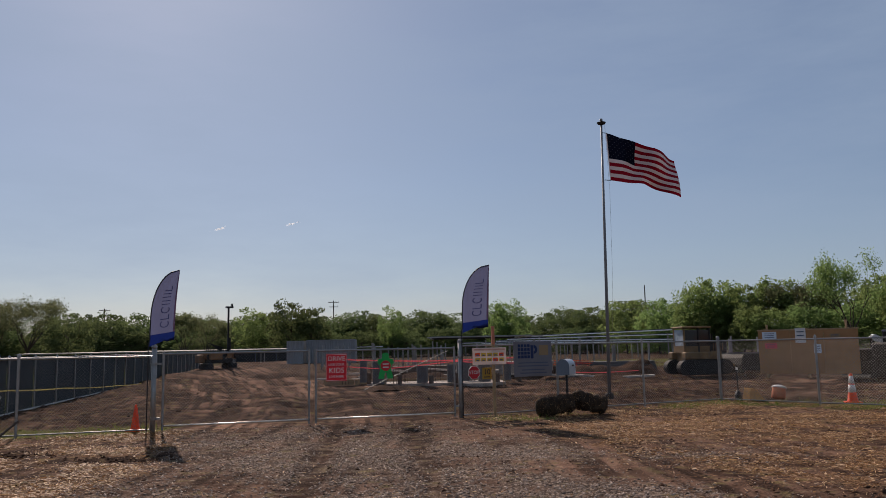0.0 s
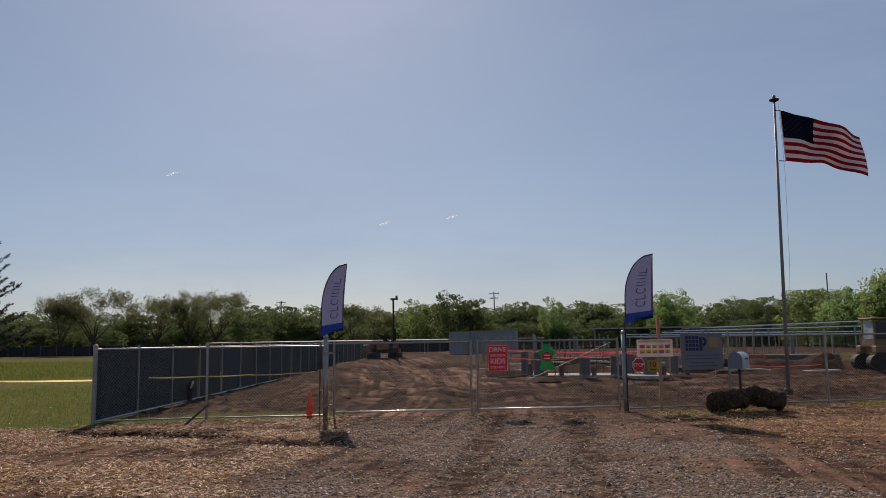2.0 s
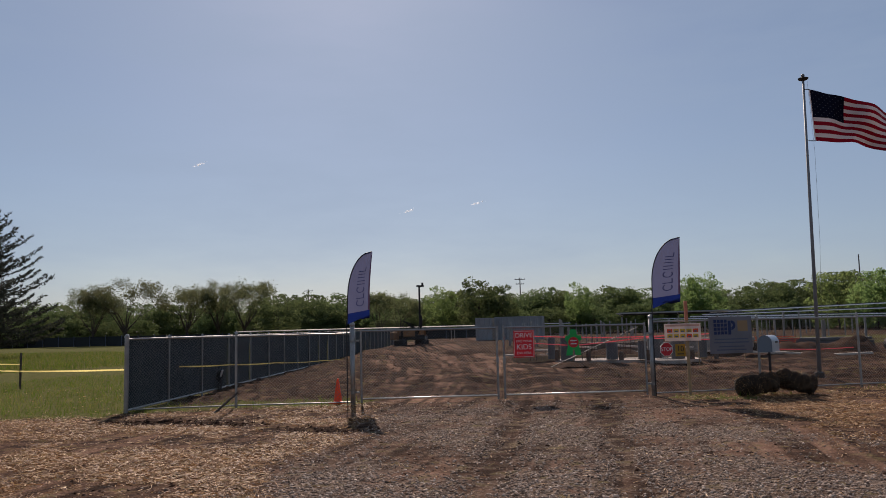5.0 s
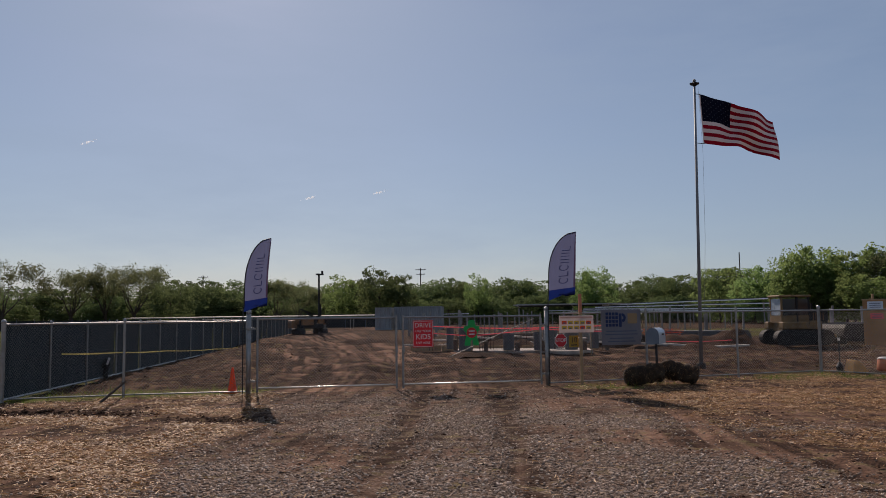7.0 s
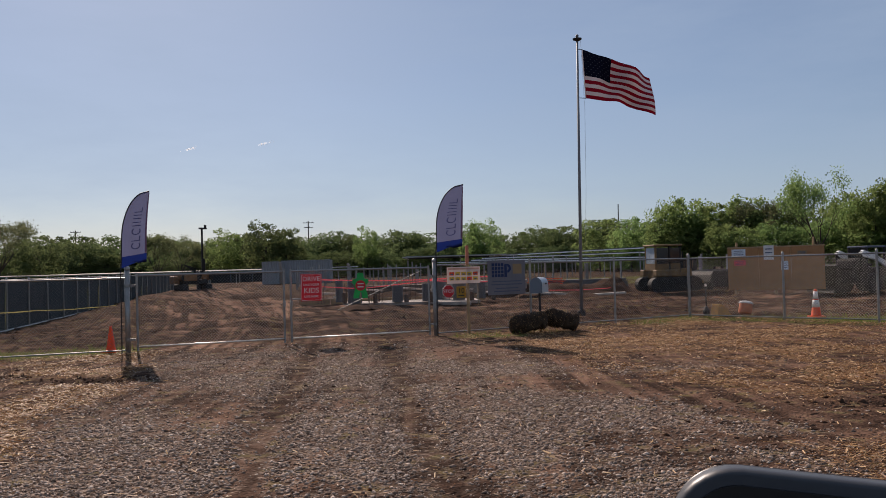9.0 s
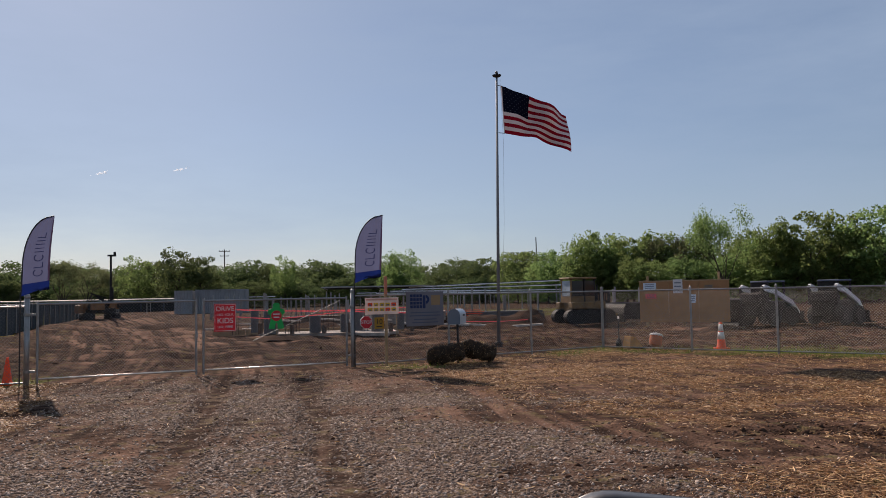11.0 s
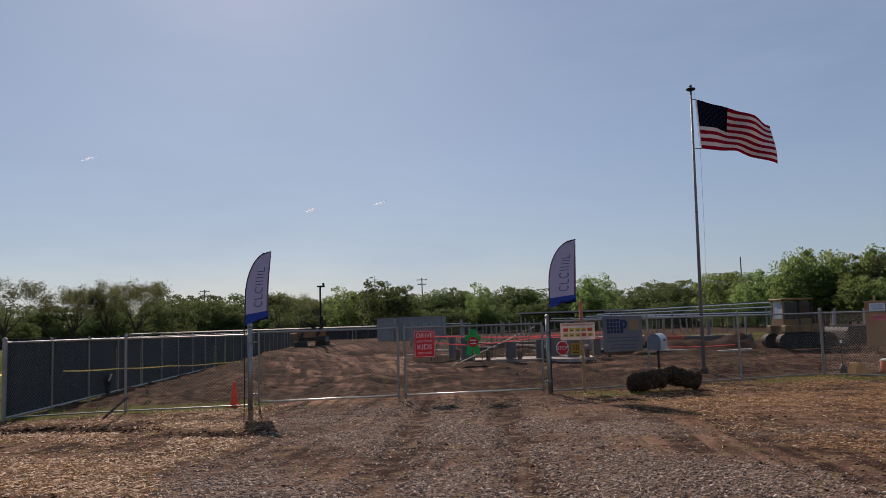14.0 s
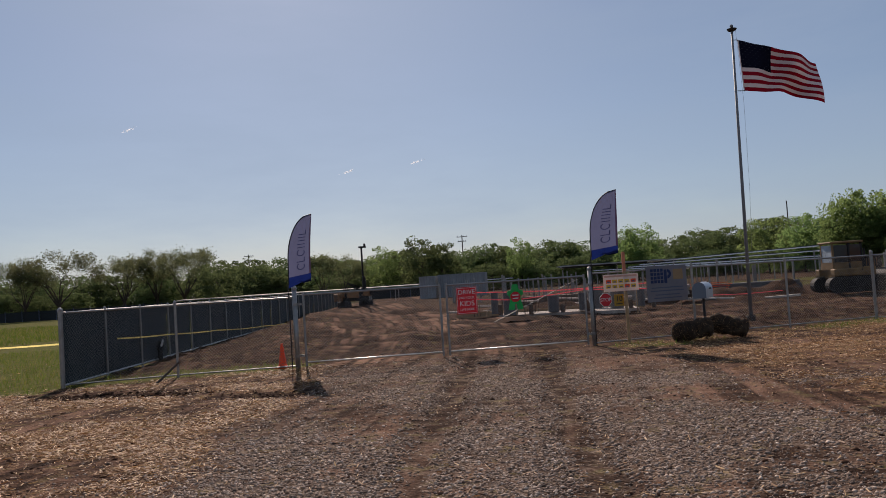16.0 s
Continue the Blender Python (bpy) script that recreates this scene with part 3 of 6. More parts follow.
def build_ground():
    xs, ys = axis(-26, 24, 0.22, 2600), axis(3, 44, 0.22, 2600)
    nx = len(xs)
    V = np.array([(x, y, ground_z(x, y)) for y in ys for x in xs])
    Z = np.array([(*zones(x, y), dusty(x, y)) for y in ys for x in xs], np.float32)
    i = np.arange(nx - 1)[None, :] + nx * np.arange(len(ys) - 1)[:, None]
    i = i.ravel()
    me = fast_mesh("ground", V, 4, ground_material(), np.stack([i, i + 1, i + nx + 1, i + nx], 1))
    at = me.attributes.new("zones", "FLOAT_COLOR", "POINT")
    at.data.foreach_set("color", Z.ravel())
    hv = me.attributes.new("haul", "FLOAT_VECTOR", "POINT")
    hv.data.foreach_set("vector", np.array([(haul_road(x, y), y, 0) for y in ys for x in xs], np.float32).ravel())
    me.polygons.foreach_set("use_smooth", [True] * len(me.polygons))
    return tagged(new("ground", me), "bare brown soil, gravel and straw ground with grass beyond", "ground", kind="structure")


build_ground()


# ---- chain-link fences ----
def wire_mesh(p, q, z0, z1, pitch=0.07, r=0.0019):
    """Diagonal wires of a chain-link panel between p and q."""
    s = Shape()
    p, q = Vector(p), Vector(q)
    d = q - p
    ln = d.length
    d.normalize()
    n = Vector((-d.y, d.x, 0))
    h = z1 - z0
    k = -h
    while k < ln:
        for sgn in (1, -1):
            a0, a1 = k, k + h
            t0, t1 = max(0, a0), min(ln, a1)
            if t1 - t0 < 0.01:
                continue
            za, zb = z0 + (t0 - a0), z0 + (t1 - a0)
            if sgn < 0:
                za, zb = z1 - (t0 - a0), z1 - (t1 - a0)
            off = n * (r * 0.9 * sgn)
            s.tube(p + d * t0 + off + Vector((0, 0, za)), p + d * t1 + off + Vector((0, 0, zb)), r, n=4, cap=False)
        k += pitch
    return s


def post(parent, at, h, r, name="post", cap=True):
    s = Shape().tube((at[0], at[1], -0.3), (at[0], at[1], h), r, n=12)
    ob = part(name, s, M_GALV, parent, smooth=False)
    if cap:
        part("cap", Shape().lathe([(r * 1.15, -0.03), (r * 1.2, 0.0), (r * 0.95, 0.03), (r * 0.4, 0.055), (0.004, 0.06)], 12, pose(at[0], at[1], h)), M_GALV, ob)
    return ob


def fence_run(name, label, pts, h, rail_bottom=True, skip_first=False, skip_last=False, group="site fence"):
    f = thing(name, label, "fence", group=group)
    for k, p in enumerate(pts):
        if (k == 0 and skip_first) or (k == len(pts) - 1 and skip_last):
            continue
        end = k in (0, len(pts) - 1)
        post(f, p, h + (0.06 if end else 0.03), 0.042 if end else 0.03)
    for p, q in zip(pts[:-1], pts[1:]):
        up = Vector((0, 0, h - 0.03))
        part("top_rail", Shape().tube(p + up, q + up, 0.021), M_GALV, f)
        if rail_bottom:
            lo = Vector((0, 0, 0.07))
            part("bottom_rail", Shape().tube(p + lo, q + lo, 0.017), M_GALV, f)
        part("wire_mesh", wire_mesh(p, q, 0.05, h, 0.075, 0.0019), M_WIRE, f, "galvanised diamond chain-link mesh")
    return f


gd = (GATE_R - GATE_L).normalized()
fence_run("chain_link_fence", "galvanised chain-link fence between gate and green screen fence", [GREEN_CORNER + Vector((0.12, 0.05, 0)), LEFT_POST, GATE_L], 1.70, skip_first=True, skip_last=True)
fence_run("chain_link_fence", "galvanised chain-link fence hung with signs beside the gate", [GATE_R, GATE_R.lerp(CORNER, 1 / 3), GATE_R.lerp(CORNER, 2 / 3), CORNER], 1.80, skip_first=True)
RB2, RB3 = RIGHT_B + Vector((1.9, -1.8, 0)), RIGHT_B + Vector((3.9, -3.7, 0))
fence_run("chain_link_fence", "galvanised chain-link fence running on from the corner post", [CORNER, RIGHT_A, RIGHT_B, RB2, RB3], 1.80, skip_first=True)

for at, side in ((GATE_L, -1), (GATE_R, 1)):
    g = thing("gate_post", "thick galvanised gate post with domed cap", "gate post", at, group="gate posts")
    part("pipe", Shape().tube((0, 0, -0.4), (0, 0, 1.86), 0.055, n=16), M_GALV, g, smooth=True)
    part("cap", Shape().lathe([(0.06, 0), (0.064, 0.03), (0.05, 0.07), (0.02, 0.095), (0.003, 0.1)], 16, pose(0, 0, 1.85)), M_GALV, g)
    for z in (0.3, 1.5):
        part("hinge", Shape().tube((0, 0, z - 0.03), (0, 0, z + 0.03), 0.066, n=14).box((-side * 0.10, -side * 0.02, z), (0.12, 0.03, 0.045)), M_GALV, g)


def gate_leaf(a, b, label, brace):
    g = thing("gate_leaf", label, "gate", a, math.degrees(math.atan2(b.y - a.y, b.x - a.x)), group="gate leaves")
    w = (b - a).length
    z0, z1 = 0.13, 1.72
    part("top_rail", Shape().tube((0, 0, z1), (w, 0, z1), 0.024, n=10), M_GALV, g)
    part("bottom_rail", Shape().tube((0, 0, z0), (w, 0, z0), 0.024, n=14), M_RAIL, g, "bottom rail with sun glint in its colour", True)
    for x in (0, w):
        part("stile", Shape().tube((x, 0, z0 - 0.09), (x, 0, z1 + 0.05), 0.026, n=10), M_GALV, g)
    m = wire_mesh((0, 0, 0), (w, 0, 0), z0, z1)
    part("wire_mesh", m, M_WIRE, g, "galvanised diamond chain-link mesh")
    if brace:
        part("truss_rod", Shape().tube((0.33 * w, 0.03, z0 + 0.62), (w * 0.955, 0.03, z1 - 0.07), 0.010), M_WIRE, g)
    part("latch", Shape().box((w if not brace else 0, -0.04, 0.95), (0.06, 0.05, 0.14), ch=0.008), M_GALV, g)
    return g


MID = GATE_L.lerp(GATE_R, 0.487)
gate_leaf(GATE_L + gd * 0.20, MID - gd * 0.06, "closed galvanised chain-link swing gate leaf", False)
leaf_r = gate_leaf(MID + gd * 0.10, GATE_R - gd * 0.16, "closed galvanised chain-link gate leaf carrying signs", True)

# ---- green screened fence ----
gf = thing("screened_fence", "chain-link fence with dark green-blue privacy screen along the dirt", "fence")
gang = GREEN_DIR
N_GREEN = 26
for k in range(N_GREEN + 1):
    p = GREEN_CORNER + gang * (2.5 * k)
    post(gf, p, 1.70 if k else 1.73, 0.03 if k else 0.05)
for k in range(N_GREEN):
    p, q = GREEN_CORNER + gang * (2.5 * k), GREEN_CORNER + gang * (2.5 * (k + 1))
    up = Vector((0, 0, 1.67))
    part("top_rail", Shape().tube(p + up, q + up, 0.019), M_WIRE, gf)
    side = Vector((-gang.y, gang.x, 0)) * 0.045
    s = Shape()
    n = 10
    for i in range(n + 1):
        c = p.lerp(q, i / n) + side + side.normalized() * 0.015 * math.sin(i * 1.9 + k)
        s.v += [(c.x, c.y, 0.04), (c.x, c.y, 0.9), (c.x, c.y, 1.65)]
    s.f = [(3 * i + j, 3 * i + 3 + j, 3 * i + 4 + j, 3 * i + 1 + j) for i in range(n) for j in (0, 1)]
    part("privacy_screen", s, M_SCREEN, gf, smooth=True)
    part("bottom_board", Shape().tube(p + Vector((0, 0, 0.05)), q + Vector((0, 0, 0.05)), 0.03, n=6), M_GALV, gf)
    if k < 6:
        part("wire_mesh", wire_mesh(p, q, 0.05, 1.67, 0.09), M_WIRE, gf)

# ---- flags and signs at the gate ----
def feather_flag(at, top, label, tip=0.64, foot_w=0.56):
    """A feather banner: pole, curved blade, printed foot and marks."""
    g = thing("feather_flag", label, "banner flag", at, 16, group="feather flags")
    ht = top
    lo = ht - 1.62

    def left_x(t):
        k = max(0.0, (t - 0.32) / 0.68)
        return 0.02 + 0.03 * t + (tip - 0.05) * (1 - math.sqrt(max(0.0, 1 - k ** 2.1)))
    left = [(left_x(i / 32), lo + (ht - lo) * i / 32) for i in range(33)]
    s = Shape()
    base = [(0.0, 0.0, -0.1), (0.0, 0.0, lo)] + [(x, 0, z) for x, z in left]
    part("flag_pole", Shape().path(base, 0.013, 8), M_BLACK, g)

    def right_x(z):
        t = (z - lo) / (ht - lo)
        return foot_w + (tip + 0.01 - foot_w) * t - 0.02 * math.sin(t * 3.1)

    def surf(u, z, off=0.0):
        t = (z - lo) / (ht - lo)
        xl = left_x(min(1, max(0, t)))
        x = xl + (right_x(z) - xl) * u
        return (x, 0.05 * math.sin(u * 3.0 + t * 4.0) * u + off, z - 0.10 * (1 - u) * (1 - t))

    def sheet(z0, z1, u0, u1, off=0.0, n=18, m=6):
        sh = Shape()
        for a in range(n + 1):
            for c in range(m + 1):
                sh.v.append(surf(u0 + (u1 - u0) * c / m, z0 + (z1 - z0) * a / n, off))
        sh.f = [(a * (m + 1) + c, a * (m + 1) + c + 1, (a + 1) * (m + 1) + c + 1, (a + 1) * (m + 1) + c) for a in range(n) for c in range(m)]
        return sh

    zb = lo + 0.24
    part("blade", sheet(zb, ht - 0.003, 0, 1, n=30), M_BANNER, g, "pale lilac-blue fabric blade", True)
    foot = sheet(lo, zb, 0, 1, 0, 5)
    for i, v in enumerate(foot.v):
        t = (v[2] - lo) / 0.26
        foot.v[i] = (v[0], v[1], v[2] + (0.10 * (v[0] / 0.43) if t < 0.05 else 0))
    part("foot_panel", foot, M_BANNERBLUE, g, "deep blue foot of the blade", True)
    part("hem", sheet(zb, ht - 0.01, 0.93, 1.0, -0.004, 18, 1), M_BANNERHEM, g, smooth=True)
    # abstract marks up the blade
    def mark(zc, kind):
        sh = Shape()
        if kind in ("ring", "arc"):
            n0, n1 = (0, 20) if kind == "ring" else (2, 17)
            for i in range(n0, n1 + 1):
                a = 2 * math.pi * i / 20 + 1.57
                for rr in (0.062, 0.080):
                    sh.v.append(surf(0.56 + rr * 1.15 * math.cos(a) / 0.5, zc + rr * math.sin(a), -0.005))
            sh.f = [(2 * i, 2 * i + 1, 2 * i + 3, 2 * i + 2) for i in range(n1 - n0)]
        else:
            bars = {"ell": [(0.38, 0.74, -0.06, -0.042), (0.70, 0.74, -0.06, 0.05)], "wedge": [(0.38, 0.74, -0.045, -0.028), (0.38, 0.74, 0.028, 0.045)]}[kind]
            for u0, u1, a, c in bars:
                k = len(sh.v)
                sh.v += [surf(u0, zc + a, -0.005), surf(u1, zc + a, -0.005), surf(u1, zc + c, -0.005), surf(u0, zc + c, -0.005)]
                sh.f.append((k, k + 1, k + 2, k + 3))
        part("printed_mark", sh, M_BANNERINK, g)
    for k, kind in enumerate(("arc", "ell", "arc", "wedge", "wedge", "ell")):
        mark(zb + 0.20 + 0.155 * k, kind)
    return g


feather_flag(GATE_L + Vector((-0.10, -0.10, 0)), 3.60, "pale feather flag with deep blue foot tied to gate post", 0.62, 0.54)
feather_flag(GATE_R + Vector((0.05, -0.06, 0)), 3.80, "pale blue feather flag standing behind the gate post", 0.77, 0.70)


def on_line(a, b, x, off=-0.05):
    """A point on the line a-b at plan x, moved off it toward the road."""
    k = (x - a.x) / (b.x - a.x)
    d = (b - a).normalized()
    p = a.lerp(b, k) + Vector((d.y, -d.x, 0)) * -off
    return p


GROT = math.degrees(math.atan2(gd.y, gd.x))
FROT = math.degrees(math.atan2(CORNER.y - GATE_R.y, CORNER.x - GATE_R.x))


def board(name, label, at, rz, w, h, material, t=0.008, cat="sign"):
    g = thing(name, label, cat, at, rz)
    part("board", Shape().box((0, 0, 0), (w, t, h), ch=0.003), material, g)
    return g


# red sign
def px(a, b, x, z, off=-0.05):
    p = on_line(a, b, x, off)
    return (p.x, p.y, z)


g = board("red_sign", "red plastic sign with white lettering wired to the gate", px(GATE_L, GATE_R, -2.58, 1.32), GROT + 2, 0.50, 0.64, M_RED)
for z, w, hh in ((0.30, 0.47, 0.008), (-0.30, 0.47, 0.008)):
    part("border", Shape().box((0, -0.006, z), (w, 0.003, hh)), M_WHITE, g)
for x in (-0.232, 0.232):
    part("border", Shape().box((x, -0.006, 0), (0.008, 0.003, 0.6)), M_WHITE, g)
for text, size, z in (("DRIVE", 0.155, 0.20), ("LIKE YOUR", 0.078, 0.065), ("KIDS", 0.175, -0.075), ("LIVE HERE", 0.078, -0.215)):
    lettering(text, size, M_WHITE, pose(0, -0.0065, z), g)

# green board with a rounded outline and a red disc
g = thing("warning_board", "green plastic warning board with a red disc on the gate", "sign", px(GATE_L, GATE_R, -1.44, 1.33), GROT)
out = []
half = [(0.0, 0.31), (0.06, 0.30), (0.085, 0.26), (0.08, 0.21), (0.10, 0.17), (0.19, 0.15), (0.20, 0.06), (0.15, 0.02), (0.13, -0.08), (0.17, -0.22), (0.18, -0.31), (0.04, -0.31), (0.02, -0.17)]
out = half + [(-x, z) for x, z in reversed(half) if x > 0.001]
part("board", Shape().plate([(x, z) for x, z in out], 0.012), M_GREEN, g)
disc = [(0.125 * math.cos(a * math.pi / 12), 0.125 * math.sin(a * math.pi / 12)) for a in range(24)]
part("disc", Shape().plate(disc, 0.006, pose(0, -0.010, 0.0)), M_RED, g, "red disc with pale bars")
for z, w in ((0.04, 0.15), (-0.035, 0.14)):
    part("text_bar", Shape().box((0, -0.0145, z), (w, 0.003, 0.025)), M_WHITE, g)

# wooden post with safety panel
SP = (1.16, 19.70)
g = thing("safety_sign", "white safety panel with yellow squares on a timber stake", "sign", (*SP, 0), 8)
part("stake", Shape().box((0.08, 0.03, 1.0), (0.075, 0.045, 2.5), ch=0.006), M_WOOD, g, "raw timber stake")
part("painted_top", Shape().box((0.08, 0.03, 2.02), (0.079, 0.049, 0.46), ch=0.006), mat("stake_paint", (0.55, 0.20, 0.12), 0.8), g, "faded orange painted stake top")
part("panel", Shape().box((-0.03, -0.005, 1.50), (0.86, 0.015, 0.42), ch=0.003), M_SHEET, g)
part("header_bar", Shape().box((-0.03, -0.015, 1.665), (0.80, 0.003, 0.045)), mat("header_pink", (0.62, 0.36, 0.28), 0.6), g)
for r in range(2):
    for c in range(5):
        part("pictogram", Shape().box((-0.03 + (c - 2) * 0.152, -0.015, 1.54 - r * 0.125), (0.125, 0.003, 0.085), ch=0.001), M_YELLOW if (c + r) % 4 else M_ORANGE, g)
        part("text_bar", Shape().box((-0.03 + (c - 2) * 0.152, -0.0185, 1.525 - r * 0.125), (0.07, 0.002, 0.03)), M_GREYINK, g)
g = board("stop_sign", "small red octagonal stop sign on the fence", px(GATE_R, CORNER, 0.71, 1.10), FROT, 0.01, 0.01, M_RED)
octo = [(0.165 * math.cos(radians(22.5 + 45 * k)), 0.165 * math.sin(radians(22.5 + 45 * k))) for k in range(8)]
part("rim", Shape().plate([(x * 1.08, z * 1.08) for x, z in octo], 0.008), M_WHITE, g)
part("face", Shape().plate(octo, 0.004, pose(0, -0.007, 0)), M_RED, g)
lettering("STOP", 0.125, M_WHITE, pose(0, -0.010, -0.0), g)
g = board("speed_sign", "yellow square speed sign with black figures", px(GATE_R, CORNER, 1.04, 1.07), FROT, 0.27, 0.29, M_AMBER)
lettering("10", 0.19, M_BLACK, pose(0, -0.006, 0.03), g)
part("text_bar", Shape().box((0, -0.006, -0.09), (0.17, 0.003, 0.025)), M_BLACK, g)

# mesh banner with plain shapes
g = board("mesh_banner", "grey-blue mesh banner with dark squares tied to the fence", px(GATE_R, CORNER, 2.28, 1.40), FROT, 1.16, 0.90, M_MESHBANNER, 0.01, "banner")
for r in range(4):
    for c in range(4):
        part("square", Shape().box((-0.42 + c * 0.095, -0.009, 0.34 - r * 0.095), (0.075, 0.004, 0.075)), M_NAVY, g)
part("stem", Shape().box((-0.03, -0.009, 0.18), (0.08, 0.004, 0.34)), M_NAVY, g)
ring = Shape()
for i in range(17):
    a = -math.pi / 2 + math.pi * i / 16
    for rr in (0.045, 0.115):
        ring.v.append((0.02 + rr * math.cos(a), -0.0105, 0.24 + rr * math.sin(a)))
ring.f = [(2 * i, 2 * i + 1, 2 * i + 3, 2 * i + 2) for i in range(16)]
part("bow", ring, M_NAVY, g)
part("patch", Shape().box((0.33, -0.009, 0.22), (0.28, 0.004, 0.26), ch=0.0015), M_OCHRE, g, "faded ochre patch")
for z, w in ((-0.10, 0.9), (-0.18, 0.95), (-0.28, 0.7), (-0.36, 0.8)):
    part("text_bar", Shape().box((0, -0.008, z), (w, 0.004, 0.028)), M_GREYINK, g)

# ---- flagpole and flag ----
PB, PT = Vector((5.07, 24.3, 0)), Vector((5.25, 24.5, 8.86))
g = thing("flagpole", "tall white tapered metal flagpole behind the fence", "flagpole", PB)
part("shaft", Shape().tube((0, 0, -0.2), PT - PB, 0.058, 0.032, 16), M_POLE, g, smooth=True)
part("base_collar", Shape().lathe([(0.12, 0), (0.13, 0.03), (0.13, 0.20), (0.10, 0.24)], 16, pose(0, 0, 0)), M_TIMBER, g)
tp = PT - PB
part("truck", Shape().lathe([(0.03, -0.06), (0.13, -0.01), (0.15, 0.03), (0.06, 0.06), (0.03, 0.09)], 16, Matrix.Translation(tp)), M_BLACK, g)
part("finial", Shape().lathe([(0.025, 0.07), (0.045, 0.09), (0.052, 0.12), (0.035, 0.155), (0.004, 0.17)], 14, Matrix.Translation(tp)), M_POLE, g)
part("halyard", Shape().path([tp + Vector((0.10, -0.02, 0)), Vector((0.30, -0.05, 6.6)), Vector((0.26, -0.05, 4.0)), Vector((0.12, -0.05, 1.2))], 0.0035, 5), M_WIRE, g)
fl = thing("national_flag", "striped red and white flag with dark blue canton flying from pole", "flag", (5.40, 24.46, 8.52))
FLAG_H, FLAG_W = 1.56, 2.36


def flag_pt(u, v, off=0.0):
    """u along the fly, v down the hoist: the cloth sags to the fly and ripples."""
    drop_top, drop_bot = 0.92, 0.52
    x = FLAG_W * (u - 0.06 * u * u) + 0.07 * v * (1 - u)
    z = -FLAG_H * v - (drop_top * (1 - v) + drop_bot * v) * max(0.0, u) ** 1.15 + 0.12 * min(1, 2 * u) * math.sin(6.5 * u - 2.0 * v + 0.4) * (0.35 + 0.65 * v)
    y = (0.24 * math.sin(7.6 * u - 2.6 * v) + 0.09 * math.sin(15 * u + 4 * v)) * min(1, u * 2.5)
    return (x, y + off, z)


def flag_sheet(u0, u1, v0, v1, off=0.0, n=40, m=2):
    s = Shape()
    for a in range(n + 1):
        for c in range(m + 1):
            s.v.append(flag_pt(u0 + (u1 - u0) * a / n, v0 + (v1 - v0) * c / m, off))
    s.f = [(a * (m + 1) + c, a * (m + 1) + c + 1, (a + 1) * (m + 1) + c + 1, (a + 1) * (m + 1) + c) for a in range(n) for c in range(m)]
    return s


for k in range(13):
    u0 = 0.4 if k < 7 else 0.0
    part("stripe", flag_sheet(u0, 1, k / 13, (k + 1) / 13), M_FLAGRED if k % 2 == 0 else M_FLAGWHITE, fl, smooth=True)
canton = part("canton", flag_sheet(0, 0.4, 0, 7 / 13, 0, 20, 8), M_FLAGBLUE, fl, "dark blue canton with small white stars", True)
for r in range(9):
    for c in range(6 if r % 2 == 0 else 5):
        uc, vc = (0.033 + 0.0667 * c + (0.0333 if r % 2 else 0)), (0.055 + 0.054 * r)
        stars, k = Shape(), 0
        for i in range(10):
            a, rr = math.pi * i / 5, (0.016 if i % 2 == 0 else 0.0065)
            stars.v.append(flag_pt(uc + rr * 0.62 * math.sin(a), vc + rr * 0.95 * math.cos(a), -0.004))
        stars.f.append(tuple(range(10)))
        part("star", stars, M_FLAGSTAR, canton)
part("heading", flag_sheet(-0.012, 0.003, 0, 1, 0, 2, 10), M_FLAGWHITE, fl)
for v in (0.0, 1.0):
    p = flag_pt(0, v)
    part("snap_hook", Shape().tube((-0.14, 0, p[2] + 0.02), (p[0], 0, p[2]), 0.012), M_BLACK, fl)

# ---- mailbox and straw rolls ----
g = thing("mailbox", "grey rounded metal mailbox on a dark post", "mailbox", (3.08, 19.85, 0), 20)
part("post", Shape().tube((0, 0, -0.2), (0, 0, 1.06), 0.03, n=8), M_BLACK, g)
prof = [(-0.14, 0.0), (0.14, 0.0), (0.14, 0.17)] + [(0.14 * math.cos(a * math.pi / 8), 0.17 + 0.14 * math.sin(a * math.pi / 8)) for a in range(1, 8)] + [(-0.14, 0.17)]
body_m = pose(0, 0, 1.0, 0, 0, -46) @ Matrix.Diagonal((1.12, 1.0, 1.25, 1))
part("box", Shape().plate(prof, 0.56, body_m), mat("mailbox_grey", (0.52, 0.56, 0.60), 0.4, 0.4, 0.1, 3, 0.02), g)
part("door", Shape().plate([(x * 1.04, z * 1.02) for x, z in prof], 0.015, body_m @ pose(0, -0.288, -0.002)), mat("mailbox_door", (0.14, 0.17, 0.21), 0.45, 0.3, 0.1, 3, 0.02), g)
part("flag_arm", Shape().box((0.147, 0.05, 0.18), (0.01, 0.16, 0.03), body_m), M_BLACK, g)


